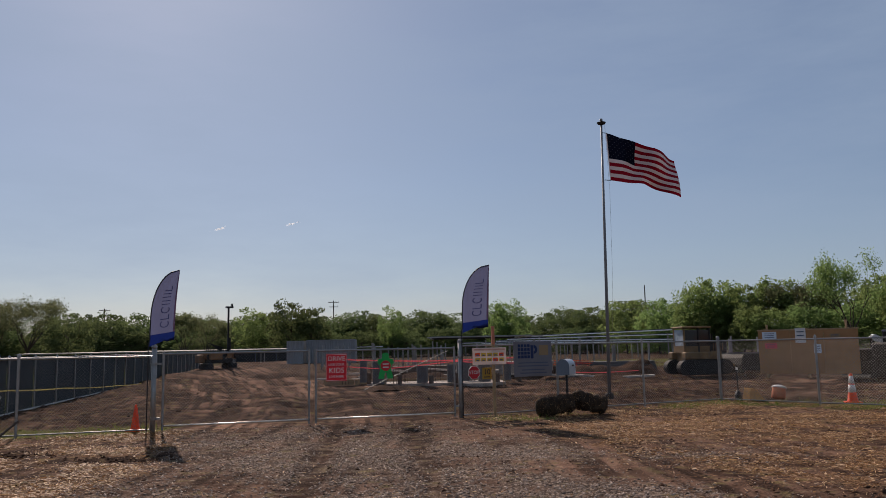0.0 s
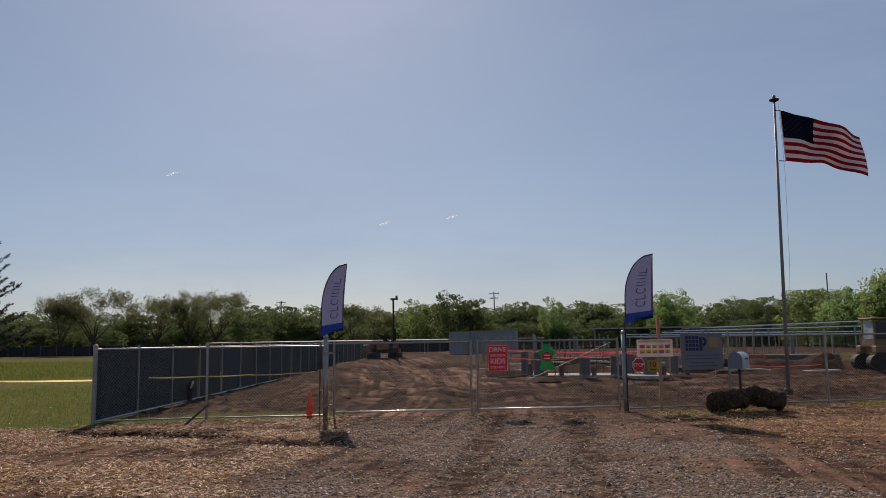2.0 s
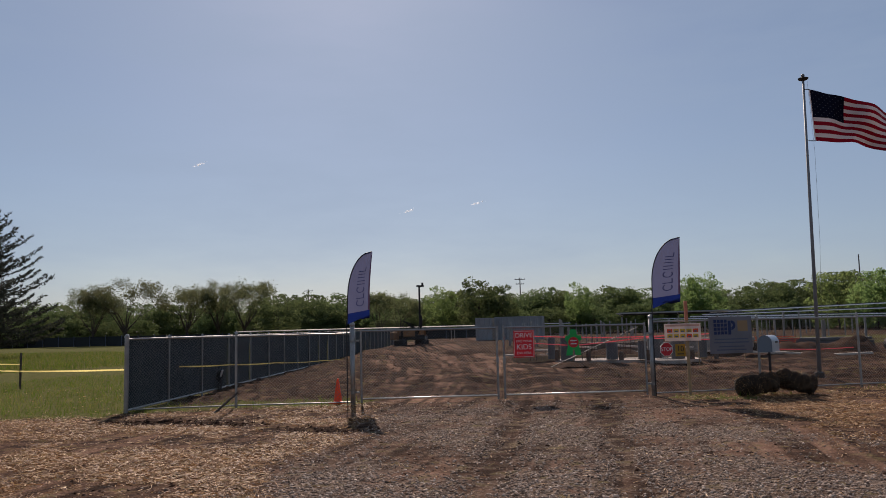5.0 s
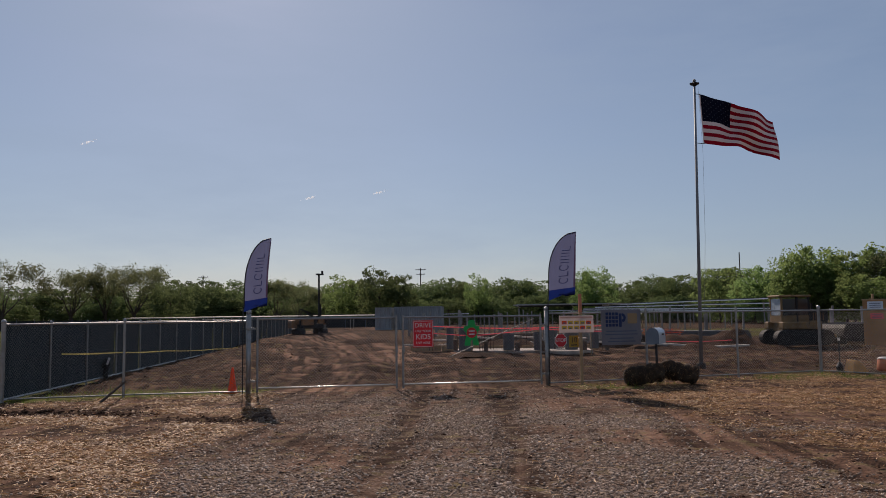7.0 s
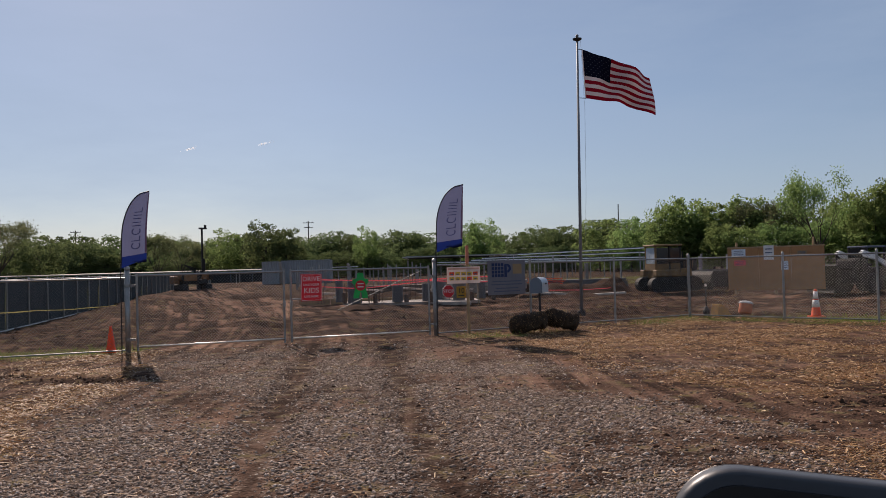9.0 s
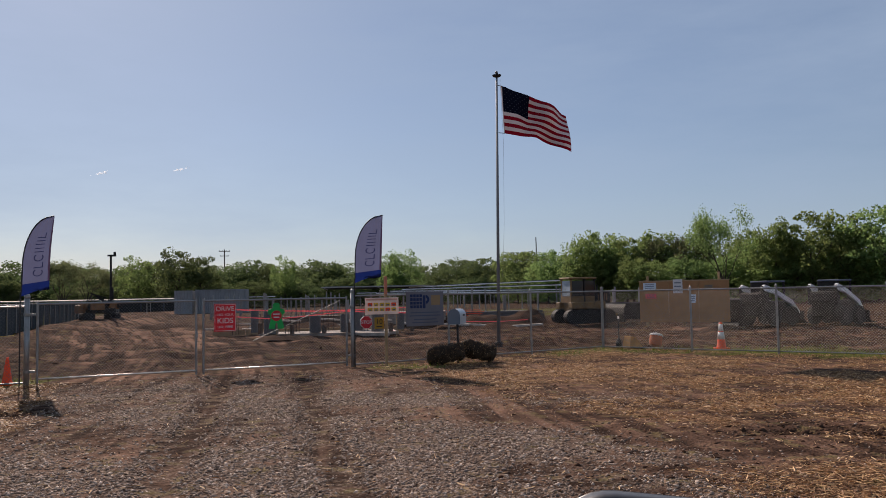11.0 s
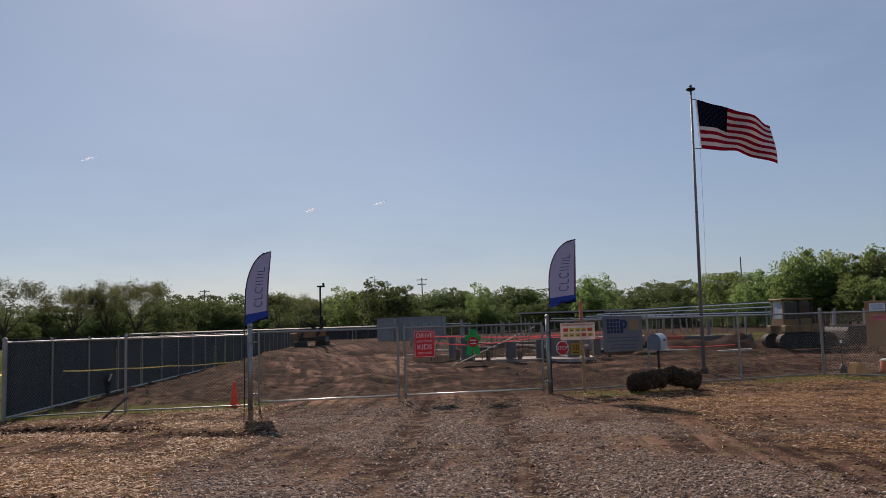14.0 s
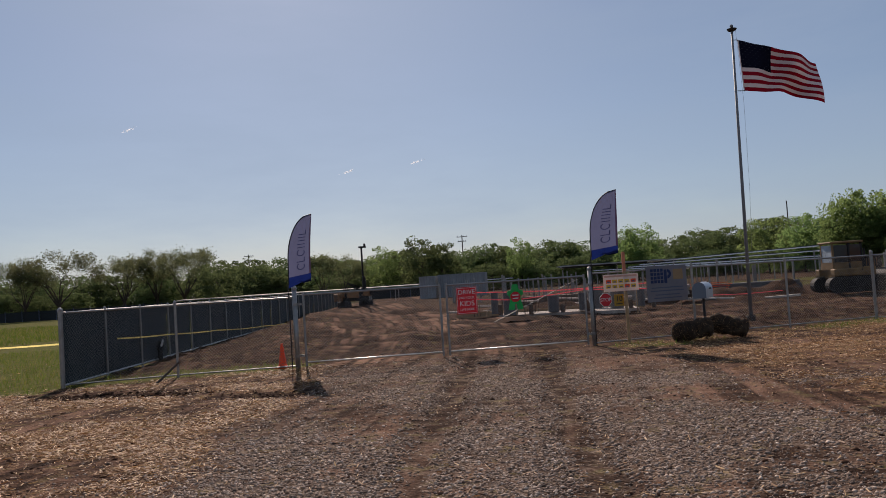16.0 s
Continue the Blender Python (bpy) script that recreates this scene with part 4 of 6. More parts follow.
def straw_roll(a, b, r, label):
    """A lumpy sausage of bound straw between two points."""
    g = thing("straw_roll", label, "straw roll", ((a[0] + b[0]) / 2, (a[1] + b[1]) / 2, 0), group="straw rolls")
    a, b = Vector(a) - g.location, Vector(b) - g.location
    d = b - a
    q = d.to_track_quat("Z", "Y").to_matrix()
    s = Shape()
    N, K = 40, 28
    for i in range(N + 1):
        t = i / N
        e = min(1, math.sqrt(max(0, 1 - (2 * t - 1) ** 8)) + 0.02)
        for k in range(K):
            w = 2 * math.pi * k / K
            u = q @ Vector((math.cos(w), math.sin(w), 0))
            p = a + d * t
            rr = r * e * (1 + 0.28 * noise.fractal(Vector((p.x * 5, p.y * 5, w * 1.2)), 1, 2, 3)) * (1 - 0.05 * (abs(math.sin(t * 14)) > 0.97))
            s.v.append(tuple(p + u * rr))
    s.f = [(i * K + k, i * K + (k + 1) % K, (i + 1) * K + (k + 1) % K, (i + 1) * K + k) for i in range(N) for k in range(K)]
    s.f += [tuple(reversed(range(K))), tuple(range(N * K, (N + 1) * K))]
    part("roll", s, M_STRAWROLL, g, smooth=True)
    fz = Shape()
    for _ in range(1500):
        t, w = random.random(), random.uniform(0, 2 * math.pi)
        u = q @ Vector((math.cos(w), math.sin(w), 0))
        p = a + d * t + u * r * 0.97
        e = p + u * random.uniform(0.01, 0.06) + Vector([random.uniform(-0.05, 0.05) for _ in range(3)])
        n = Vector([random.uniform(-1, 1) for _ in range(3)]).normalized() * 0.0025
        k = len(fz.v)
        fz.v += [tuple(p - n), tuple(p + n), tuple(e)]
        fz.f.append((k, k + 1, k + 2))
    tagged(part("loose_straw", fz, M_STRAW, g), kind="stuff")
    return g


straw_roll((2.22, 19.50, 0.18), (3.22, 19.56, 0.33), 0.225, "short dark straw wattle roll lying beside the mailbox post")
straw_roll((3.12, 19.72, 0.42), (4.06, 19.84, 0.18), 0.225, "dark straw wattle roll slumped against its neighbour")


# ---- cones ----
def traffic_cone(at, h, label, bands=False, lean=(0, 0)):
    g = thing("traffic_cone", label, "traffic cone", at, random.uniform(0, 90), group="traffic cones")
    g.rotation_euler.x, g.rotation_euler.y = radians(lean[0]), radians(lean[1])
    part("base", Shape().box((0, 0, 0.02), (h * 0.52, h * 0.52, 0.035), ch=0.01), M_ORANGE, g)
    part("cone", Shape().lathe([(h * 0.19, 0.035), (h * 0.17, 0.06), (h * 0.045, h * 0.97), (h * 0.03, h)], 20), M_ORANGE, g, smooth=True)
    if bands:
        for z0, z1 in ((0.36, 0.62), (0.66, 0.92)):
            f = lambda z: h * (0.178 - 0.130 * z) + 0.004
            part("reflective_band", Shape().lathe([(f(z0), h * z0), (f(z1), h * z1)], 20), M_WHITE, g, smooth=True)
    return g


traffic_cone((-6.98, 17.75, 0), 0.60, "small plain orange traffic cone beside the gate post")
traffic_cone((11.25, 21.75, 0), 0.80, "orange traffic cone with white bands behind the fence", True)


# ---- trees ----
def leaf_quads(centres, size, up_bias=0.0, aspect=1.0):
    """Random leaf clumps, one quad each, at the centres given."""
    n = len(centres)
    a = rng.normal(size=(n, 3))
    a /= np.linalg.norm(a, axis=1)[:, None]
    b = rng.normal(size=(n, 3))
    b -= a * (a * b).sum(1)[:, None]
    b /= np.linalg.norm(b, axis=1)[:, None]
    s = size * rng.uniform(0.5, 1.35, (n, 1))
    a, b = a * s, b * s * aspect
    v = np.stack([centres - a - b * 0.4, centres + a * 0.15 - b, centres + a + b * 0.35, centres - a * 0.2 + b], 1).reshape(-1, 3)
    return v, np.arange(4 * n).reshape(n, 4)


def limb(s, p, d, ln, r, depth, tips, up=0.25, spread=0.7):
    """A limb that bends, tapers and forks."""
    for k in range(3):
        q = p + d * (ln / 3)
        s.tube(p, q, r * (1 - 0.22 * k), r * (1 - 0.22 * (k + 1)), 6, cap=False)
        d = (d + Vector([random.uniform(-0.22, 0.22) for _ in range(3)]) + Vector((0, 0, up * 0.15))).normalized()
        p = q
        if depth == 0 or k == 1:
            tips.append(tuple(p))
    if depth > 0:
        for _ in range(random.choice((2, 3))):
            nd = (d + Vector([random.uniform(-spread, spread) for _ in range(3)])).normalized()
            limb(s, p, nd, ln * random.uniform(0.6, 0.8), r * 0.36, depth - 1, tips, up, spread)


def broadleaf(seed, h, w, nleaf, leaf, low, open_crown=False, leaf_mat=None):
    """Trunk and crown meshes of one broadleaved tree."""
    random.seed(seed)
    s, tips = Shape(), []
    if open_crown:
        fork = h * 0.24
        s.tube((0, 0, -0.3), (0, 0, fork), h * 0.030, h * 0.024, 8)
        for k in range(8):
            a = 2 * math.pi * k / 6 + random.uniform(-0.4, 0.4)
            d = Vector((math.cos(a) * 0.7, math.sin(a) * 0.7, random.uniform(0.75, 2.2))).normalized()
            limb(s, Vector((0, 0, fork * random.uniform(0.75, 1.0))), d, h * 0.34, h * 0.014, 3, tips, 0.3, 0.62)
        tips = np.array([t for t in tips if t[2] > h * (0.40 if leaf_mat is None else 0.33)])
        c = tips[rng.integers(0, len(tips), nleaf)] + rng.normal(size=(nleaf, 3)) * np.array([0.36, 0.36, 0.30]) * (1.0 if leaf_mat is None else 1.6)
    else:
        s.tube((0, 0, -0.3), (random.uniform(-0.2, 0.2), 0.1, h * 0.55), h * 0.020, h * 0.009, 7)
        for k in range(8):
            a = 2 * math.pi * random.random()
            d = Vector((math.cos(a) * 0.8, math.sin(a) * 0.8, random.uniform(0.4, 1.0))).normalized()
            limb(s, Vector((0, 0, h * random.uniform(0.15, 0.5))), d, h * 0.25, h * 0.008, 1, tips)
        n_cl = 150
        cl = []
        while len(cl) < n_cl:
            p = np.array([random.uniform(-1, 1), random.uniform(-1, 1), random.uniform(0, 1)])
            rad = math.sin(math.pi * min(1, (0.12 + 0.80 * p[2]))) ** 0.6
            if math.hypot(p[0], p[1]) < rad and math.hypot(p[0], p[1]) > rad * 0.25 * random.random():
                cl.append([p[0] * w / 2 * random.uniform(0.8, 1.12), p[1] * w / 2, h * (low + (0.97 - low) * p[2])])
        cl = np.array(cl)
        pick = rng.integers(0, n_cl, nleaf)
        sz = rng.uniform(0.35, 0.95, n_cl)[pick][:, None]
        dirs = rng.normal(size=(nleaf, 3))
        dirs /= np.linalg.norm(dirs, axis=1)[:, None]
        c = cl[pick] + dirs * sz * np.array([w * 0.15, w * 0.15, h * 0.085]) * rng.uniform(0.35, 1.05, (nleaf, 1)) ** 0.5
        c[:, 2] = np.maximum(c[:, 2], 0.1)
    v, f = leaf_quads(c, leaf)
    return s.mesh("trunk", M_BARK), fast_mesh("crown", v, 4, leaf_mat or (M_LEAFOAK if open_crown else M_LEAF), f)


def conifer(seed, h, w):
    random.seed(seed)
    s = Shape().tube((0, 0, -0.3), (0, 0, h), h * 0.018, 0.02, 8)
    pts = []
    z = h * 0.09
    while z < h * 0.985:
        t = z / h
        reach = w / 2 * (1 - t) ** 0.72 * (0.9 + 0.1 * math.sin(z * 2.3)) + 0.12
        for k in range(5):
            a = 2 * math.pi * (k / 5 + random.random() * 0.18) + z * 3
            r = reach * random.uniform(0.55, 1.15)
            lift = -0.16 + 0.62 * t + random.uniform(-0.10, 0.10)
            prev = Vector((0, 0, z))
            for i in range(1, 8):
                u = i / 7
                q = Vector((math.cos(a) * r * u, math.sin(a) * r * u, z + r * (lift * u + 0.26 * u ** 3)))
                s.tube(prev, q, 0.045 * (1 - t * 0.6) * (1.1 - u), 0.035 * (1 - u) + 0.006, 4, cap=False)
                for _ in range(int(5 + 5.6 * r * (1.25 - t) * (0.45 + u))):
                    g = prev.lerp(q, random.random())
                    side = random.gauss(0, 0.10 + 0.055 * r * (1.15 - u))
                    pts.append((g.x - math.sin(a) * side + random.gauss(0, 0.05), g.y + math.cos(a) * side + random.gauss(0, 0.05), g.z - abs(random.gauss(0, 0.12)) - 0.12 * abs(side) + 0.04))
                prev = q
        z += h * random.uniform(0.026, 0.040)
    v, f = leaf_quads(np.array(pts), 0.17, aspect=0.34)
    return s.mesh("trunk", M_BARK), fast_mesh("crown", v, 4, M_NEEDLE, f)


def plant(name, meshes, at, scale, rz, label, group):
    g = thing(name, label, "tree", at, rz, group)
    g.scale = scale
    part("trunk", meshes[0], M_BARK, g)
    part("crown", meshes[1], None, g)
    return g


def polar(az, d):
    return -d * math.sin(radians(az)), d * math.cos(radians(az))


LEAFY = [broadleaf(100 + k, 9.0, 7.0 + 0.8 * (k % 3), 8200, 0.115, 0.04) for k in range(6)]
# like LEAFY, but with the lightened leaf colour
BRIGHT = [broadleaf(150 + k, 9.0, 7.4 + 0.6 * k, 8200, 0.115, 0.04, False, M_LEAFLIT) for k in range(3)]
TALL = [broadleaf(200 + k, 10.0, 6.6 + (k % 2) * 1.2, 9000, 0.105, 0.14, False, M_LEAFLIT) for k in range(4)]
OAKS = [broadleaf(300 + k, 9.0, 9.0, 8500, 0.082, 0.3, True) for k in range(4)]
GROVE = [broadleaf(350 + k, 10.0, 8.0, 8000, 0.10, 0.3, True, M_LEAFLIT) for k in range(2)]
FIRS = [conifer(400 + k, 14.0, 16.0) for k in range(2)]

random.seed(11)
WOOD = "woodland edge behind the site"
# single crowns that stand out of the skyline: azimuth to the left, distance, top elevation, width factor, kind
for az, d, el, wf, kind in ((37.9, 152, 3.3, 0.75, "oak"), (35.9, 150, 3.75, 1.0, "oak"), (31.9, 150, 3.45, 0.85, "oak"), (29.8, 152, 3.6, 0.8, "oak"), (28.0, 150, 3.75, 0.95, "oak"), (25.6, 133, 2.7, 1.0, "leafy"), (18.4, 124, 2.7, 0.9, "oak"), (16.9, 124, 2.5, 0.8, "oak"),
                            (13.8, 142, 3.2, 0.9, "tall"), (11.1, 140, 3.7, 1.05, "leafy"), (9.6, 142, 3.1, 0.9, "leafy"), (3.8, 144, 3.2, 0.7, "tall"), (-4.7, 138, 3.45, 0.95, "tall"), (-3.9, 140, 3.2, 0.7, "tall"), (-13.2, 128, 3.2, 1.0, "leafy"), (-15.4, 120, 3.1, 0.9, "leafy"),
                            (-18.0, 108, 4.3, 0.9, "tall"), (-19.2, 108, 4.5, 0.95, "leafy"), (-21.0, 106, 3.8, 0.9, "leafy"), (-22.8, 108, 3.75, 0.75, "oak"), (-25.2, 106, 3.7, 0.7, "oak"), (-27.6, 96, 4.8, 0.72, "grove"), (-29.4, 104, 4.2, 0.8, "leafy"), (-31.0, 98, 4.7, 0.9, "tall"), (-33.2, 98, 5.0, 1.0, "leafy"), (-35.2, 98, 5.0, 1.0, "tall"), (-37.5, 98, 5.3, 1.1, "leafy")):
    x, y = polar(az, d)
    # leafy crowns on the right take the leaves with light in their colour
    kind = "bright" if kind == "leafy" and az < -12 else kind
    h = 1.75 + d * math.tan(radians(el))
    src = {"oak": OAKS, "bright": BRIGHT, "leafy": LEAFY, "tall": TALL, "grove": GROVE}[kind]
    base = {"oak": 9.6, "bright": 9.0, "leafy": 9.0, "tall": 10.0, "grove": 10.0}[kind]
    lab = {"oak": "open-crowned spring oak with visible dark limbs", "leafy": "round leafy green broadleaved tree", "bright": "round leafy bright green broadleaved tree", "tall": "tall slender green broadleaved tree", "grove": "tall open green tree with visible forked trunk"}[kind]
    k = h / base
    wf *= 1.1 if kind == "oak" else 1
    plant("oak_tree" if kind == "oak" else "broadleaf_tree", random.choice(src), (x, y, 0), (k * wf, k * wf, k), random.uniform(0, 360), lab, WOOD)
# the wood between and behind them
az = 54.0
while az > -50:
    right = smooth(-12, -20, az)
    for row in range(3 if right < 0.5 else 2):
        d = (158 if az > 18 else 146) * (1 - right) + 100 * right + row * 9 + random.uniform(-3, 3)
        el = (2.15 + 0.24 * row) * (1 - right) + (3.3 + 0.25 * row) * right
        el *= random.uniform(0.86, 1.10) * (1 - 0.10 * smooth(24, 28, az))
        x, y = polar(az + random.uniform(-0.7, 0.7), d)
        k = (1.75 + d * math.tan(radians(el))) / 9.0
        if row == 0:
            k *= 0.72
        wf = random.uniform(1.15, 1.7)
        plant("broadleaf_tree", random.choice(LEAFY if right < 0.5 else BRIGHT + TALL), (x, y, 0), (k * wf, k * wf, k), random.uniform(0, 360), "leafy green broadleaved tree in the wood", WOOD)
    az -= 1.9 if right < 0.5 else 2.3
# conifers over the field
for (x, y), h, rz in (((-57.1, 58.8), 13.9, 10), ((-61.2, 58.5), 14.2, 140)):
    k = h / 14.0
    plant("conifer", FIRS[0 if rz == 10 else 1], (x, y, 0), (k, k, k), rz, "dark spruce with drooping layered branches in the field", "conifers")


SHRUB = broadleaf(470, 3.0, 3.6, 3600, 0.075, 0.02, False, M_NEEDLE)
for x, y, k in ((-58.8, 57.0, 1.25), (-62.5, 57.5, 1.5)):
    g = thing("shrub", "dense dark evergreen shrub under the spruces", "shrub", (x, y, 0), x * 7, "shrubs")
    g.scale = (k * 1.2, k * 1.2, k)
    part("trunk", SHRUB[0], M_BARK, g)
    part("crown", SHRUB[1], None, g)


# ---- far things ----
def utility_pole(at, h, arms, label):
    g = thing("utility_pole", label, "utility pole", at, group="utility poles")
    part("mast", Shape().tube((0, 0, -0.5), (0, 0, h), 0.20, 0.14, 10), M_TIMBER, g)
    for k in range(arms):
        z = h - 0.5 - 1.3 * k
        part("crossarm", Shape().box((0, 0, z), (3.0 - 0.6 * k, 0.14, 0.16)), M_TIMBER, g)
        for x in (-1.3, -0.5, 0.5, 1.3):
            part("insulator", Shape().tube((x * (1 - 0.2 * k), 0, z + 0.08), (x * (1 - 0.2 * k), 0, z + 0.3), 0.06, n=6), M_GREYINK, g)


utility_pole((-31.0, 220, 0), 15.4, 2, "distant timber utility pole with two crossarms")
utility_pole((-95.8, 220, 0), 14.4, 2, "distant timber utility pole above the trees")
utility_pole((57.2, 220, 0), 18.0, 0, "distant bare timber pole above the trees")

# small wisps of cloud far off
M_CLOUD = bpy.data.materials.new("cloud_wisp")
M_CLOUD.use_nodes = True
cn = M_CLOUD.node_tree
c_tr, c_df, c_mx = cn.nodes.new("ShaderNodeBsdfTransparent"), cn.nodes.new("ShaderNodeBsdfTranslucent"), cn.nodes.new("ShaderNodeMixShader")
c_df.inputs[0].default_value = (0.9, 0.9, 0.9, 1)
c_mx.inputs[0].default_value = 0.32
cn.links.new(c_tr.outputs[0], c_mx.inputs[1])
cn.links.new(c_df.outputs[0], c_mx.inputs[2])
cn.links.new(c_mx.outputs[0], cn.nodes["Material Output"].inputs["Surface"])
for (x, y, z), w in (((-761, 1255, 310), 7.0), ((-410, 1425, 228), 5.5), ((-282, 1454, 239), 6.0)):
    c = rng.normal(size=(46, 3)) * np.array([w, 2.0, 0.8])
    c[:, 2] += 0.28 * c[:, 0] + 0.4 * np.sin(c[:, 0])
    v, f = leaf_quads(c, 1.8, aspect=0.5)
    cl = thing("cloud_wisp", "tiny thin white wisp of cloud", "cloud", (x, y, z), group="cloud wisps", kind="structure")
    part("wisp", fast_mesh("wisp", v, 4, M_CLOUD, f), None, cl)

# dark boundary fence in front of the wood
bf = thing("boundary_fence", "low dark screened fence along the far field edge", "fence")
for k in range(30):
    x0 = -118 + 3.2 * k
    part("screen", Shape().box((x0 + 1.6, 118 + 0.02 * k, 0.85), (3.15, 0.05, 1.65)), M_DARKWIRE, bf)
    part("post", Shape().tube((x0, 117.9, 0), (x0, 117.9, 1.9), 0.05, n=6), M_GREYINK, bf)


def container(at, w, d, h, label):
    g = thing("container", label, "container", at, -2, group="containers")
    n = int(w / 0.28)
    s = Shape()
    pts = []
    for i in range(n):
        x = -w / 2 + w * i / n
        st = w / n
        pts += [(x, 0.0), (x + st * 0.35, 0.0), (x + st * 0.5, 0.05), (x + st * 0.85, 0.05)]
    pts.append((w / 2, 0))
    for x, y in pts:
        s.v += [(x, -d / 2 + y, 0.12), (x, -d / 2 + y, h - 0.1)]
    s.f = [(2 * i, 2 * i + 2, 2 * i + 3, 2 * i + 1) for i in range(len(pts) - 1)]
    part("corrugated_side", s, M_CONTAINER, g)
    part("shell", Shape().box((0, 0.04, h / 2), (w - 0.02, d - 0.12, h - 0.05)), M_CONTAINER, g)
    for x in (-w / 2, w / 2):
        part("corner_post", Shape().box((x, -d / 2 + 0.02, h / 2), (0.14, 0.16, h)), M_CONTAINER, g)
    part("top_rail", Shape().box((0, -d / 2 + 0.02, h - 0.05), (w, 0.12, 0.1)), M_CONTAINER, g)
    part("bottom_rail", Shape().box((0, -d / 2 + 0.02, 0.07), (w, 0.12, 0.14)), M_CONTAINER, g)


container((-17.75, 94.6, 0.10), 1.85, 2.4, 2.72, "short grey-blue steel container standing end on")
container((-13.65, 95.6, 0.10), 5.75, 2.4, 2.80, "grey-blue corrugated steel container on the site")


# pile-driving rig
g = thing("piling_rig", "tracked piling rig with tall dark mast at the fence end", "piling rig", (-15.9, 55, 0.45), 32)
g.scale = (0.9, 0.9, 0.95)
for x in (-1.0, 1.0):
    part("track", Shape().box((x * 0.9, 0, 0.28), (0.45, 2.9, 0.55), ch=0.14), M_RUBBER, g)
part("chassis", Shape().box((0, 0, 0.70), (1.7, 2.2, 0.36), ch=0.06), M_MACHDARK, g)
part("engine_box", Shape().box((-0.7, 0.2, 1.05), (1.1, 1.4, 0.45), ch=0.08), M_RIG, g)
part("counterweight", Shape().box((-1.3, 0.3, 0.85), (0.45, 1.4, 0.6), ch=0.08), M_RIG, g)
for k in range(4):
    part("hose_reel", Shape().lathe([(0.10, -0.06), (0.24, -0.06), (0.24, 0.06), (0.10, 0.06)], 14, pose(-0.9 + 0.5 * k, -1.0, 1.0 + 0.08 * (k % 2), 90, 0, 10 * k)), M_RIG if k % 2 else M_MACHDARK, g)
part("pump_box", Shape().box((1.05, 0.2, 1.05), (0.6, 0.9, 0.5), ch=0.05), M_RIG, g)
part("winch", Shape().lathe([(0.22, -0.25), (0.26, -0.25), (0.26, -0.2), (0.14, -0.18), (0.14, 0.18), (0.26, 0.2), (0.26, 0.25), (0.22, 0.25)], 16, pose(0.15, -0.9, 1.25, 0, 90, 0)), M_MACHDARK, g)
part("mast", Shape().box((0.55, -0.8, 2.4), (0.12, 0.12, 4.4)), M_MACHDARK, g, "tall dark lattice mast")
part("hammer", Shape().box((0.55, -1.0, 1.9), (0.24, 0.26, 0.9), ch=0.04), M_MACHDARK, g)
part("mast_head", Shape().box((0.62, -0.8, 4.6), (0.55, 0.3, 0.12)).box((0.82, -0.8, 4.73), (0.12, 0.2, 0.26)), M_MACHDARK, g)
for k in range(5):
    part("hydraulic_hose", Shape().path([(0.3, -0.6, 1.2 + 0.1 * k), (-0.2 - 0.2 * k, -0.9, 1.5 + 0.12 * k), (-0.7 - 0.1 * k, -0.6, 1.3)], 0.03, 5), M_MACHDARK, g)
part("control_stand", Shape().box((1.3, -0.5, 1.15), (0.3, 0.4, 0.55), ch=0.05), M_MACHDARK, g)
part("tool_box", Shape().box((-0.5, -1.2, 1.0), (0.9, 0.5, 0.45), ch=0.04), M_RIG, g)


# ---- solar racking ----
def rack(x0, x1, y, ztop, panels, label, skew=0.0, tilt=-0.042, face=None, rise=0.0):
    """A row of flat-lying tables along x: piles, rafters, bright edge rails and, where fitted, dark panels."""
    g = thing("solar_rack", label, "solar rack", (x0, y, 0.12), skew, group="solar racks")
    g.rotation_euler.y = -math.atan(rise)
    ln = x1 - x0
    n = max(2, int(ln / 4.2))
    for k in range(n + 1):
        x = ln * k / n
        part("support_leg", Shape().box((x, 0.4, ztop / 2 - 0.12), (0.10, 0.07, ztop - 0.3)), M_GALV, g)
        part("rafter", Shape().tube((x, -1.05, ztop - 0.07), (x, 1.25, ztop - 0.07 - tilt * 2.3), 0.035, n=4), M_GALV, g)
    for j in range(3):
        yy = -1.05 + 1.1 * j
        # front purlin has the sky's glint in its colour, the others stay dark
        part("purlin", Shape().box((ln / 2, yy, ztop - tilt * (yy + 1.05)), (ln + 0.6, 0.05, 0.075)), (M_GALV if panels else M_BRIGHT) if j == 0 else M_PANELBACK, g, "zinc purlin with sky glint in its colour" if j == 0 and not panels else "")
    m = int(ln * panels / 1.05)
    for k in range(m):
        mt = pose(0.5 + 1.05 * k, 0.08, ztop + 0.055 - tilt * 1.13, -math.degrees(math.atan(tilt)))
        part("solar_panel", Shape().box((0, 0, 0), (1.02, 2.25, 0.035), mt), face or M_PANEL, g)
    return g


rack(-1.0, 8.0, 66, 2.42, 1.0, "solar racking row fitted with grey-backed panels", -6, 0.05, M_CONTAINER)
rack(6.5, 18.5, 66, 2.34, 0.0, "solar racking row of bright steel rails on posts", -14, rise=0.024)
rack(6.5, 21.0, 74, 2.22, 0.0, "solar racking row of bright steel rails on posts", -14, rise=0.009)
rack(6.0, 24.0, 83, 2.12, 0.0, "solar racking row of bright steel rails on posts", -14, rise=-0.010)
rack(5.0, 27.5, 95, 1.98, 0.0, "solar racking row of bright steel rails on posts", -12, rise=-0.010)
rack(3.0, 36.0, 110, 2.1, 0.0, "long bare solar racking row far on the site", -10)
rack(-46.0, -20.0, 104, 1.72, 1.0, "long solar racking row fitted with panels far off", -1.0)
rack(-60.0, -30.0, 111, 1.72, 1.0, "long solar racking row fitted with panels far off", 0.0)
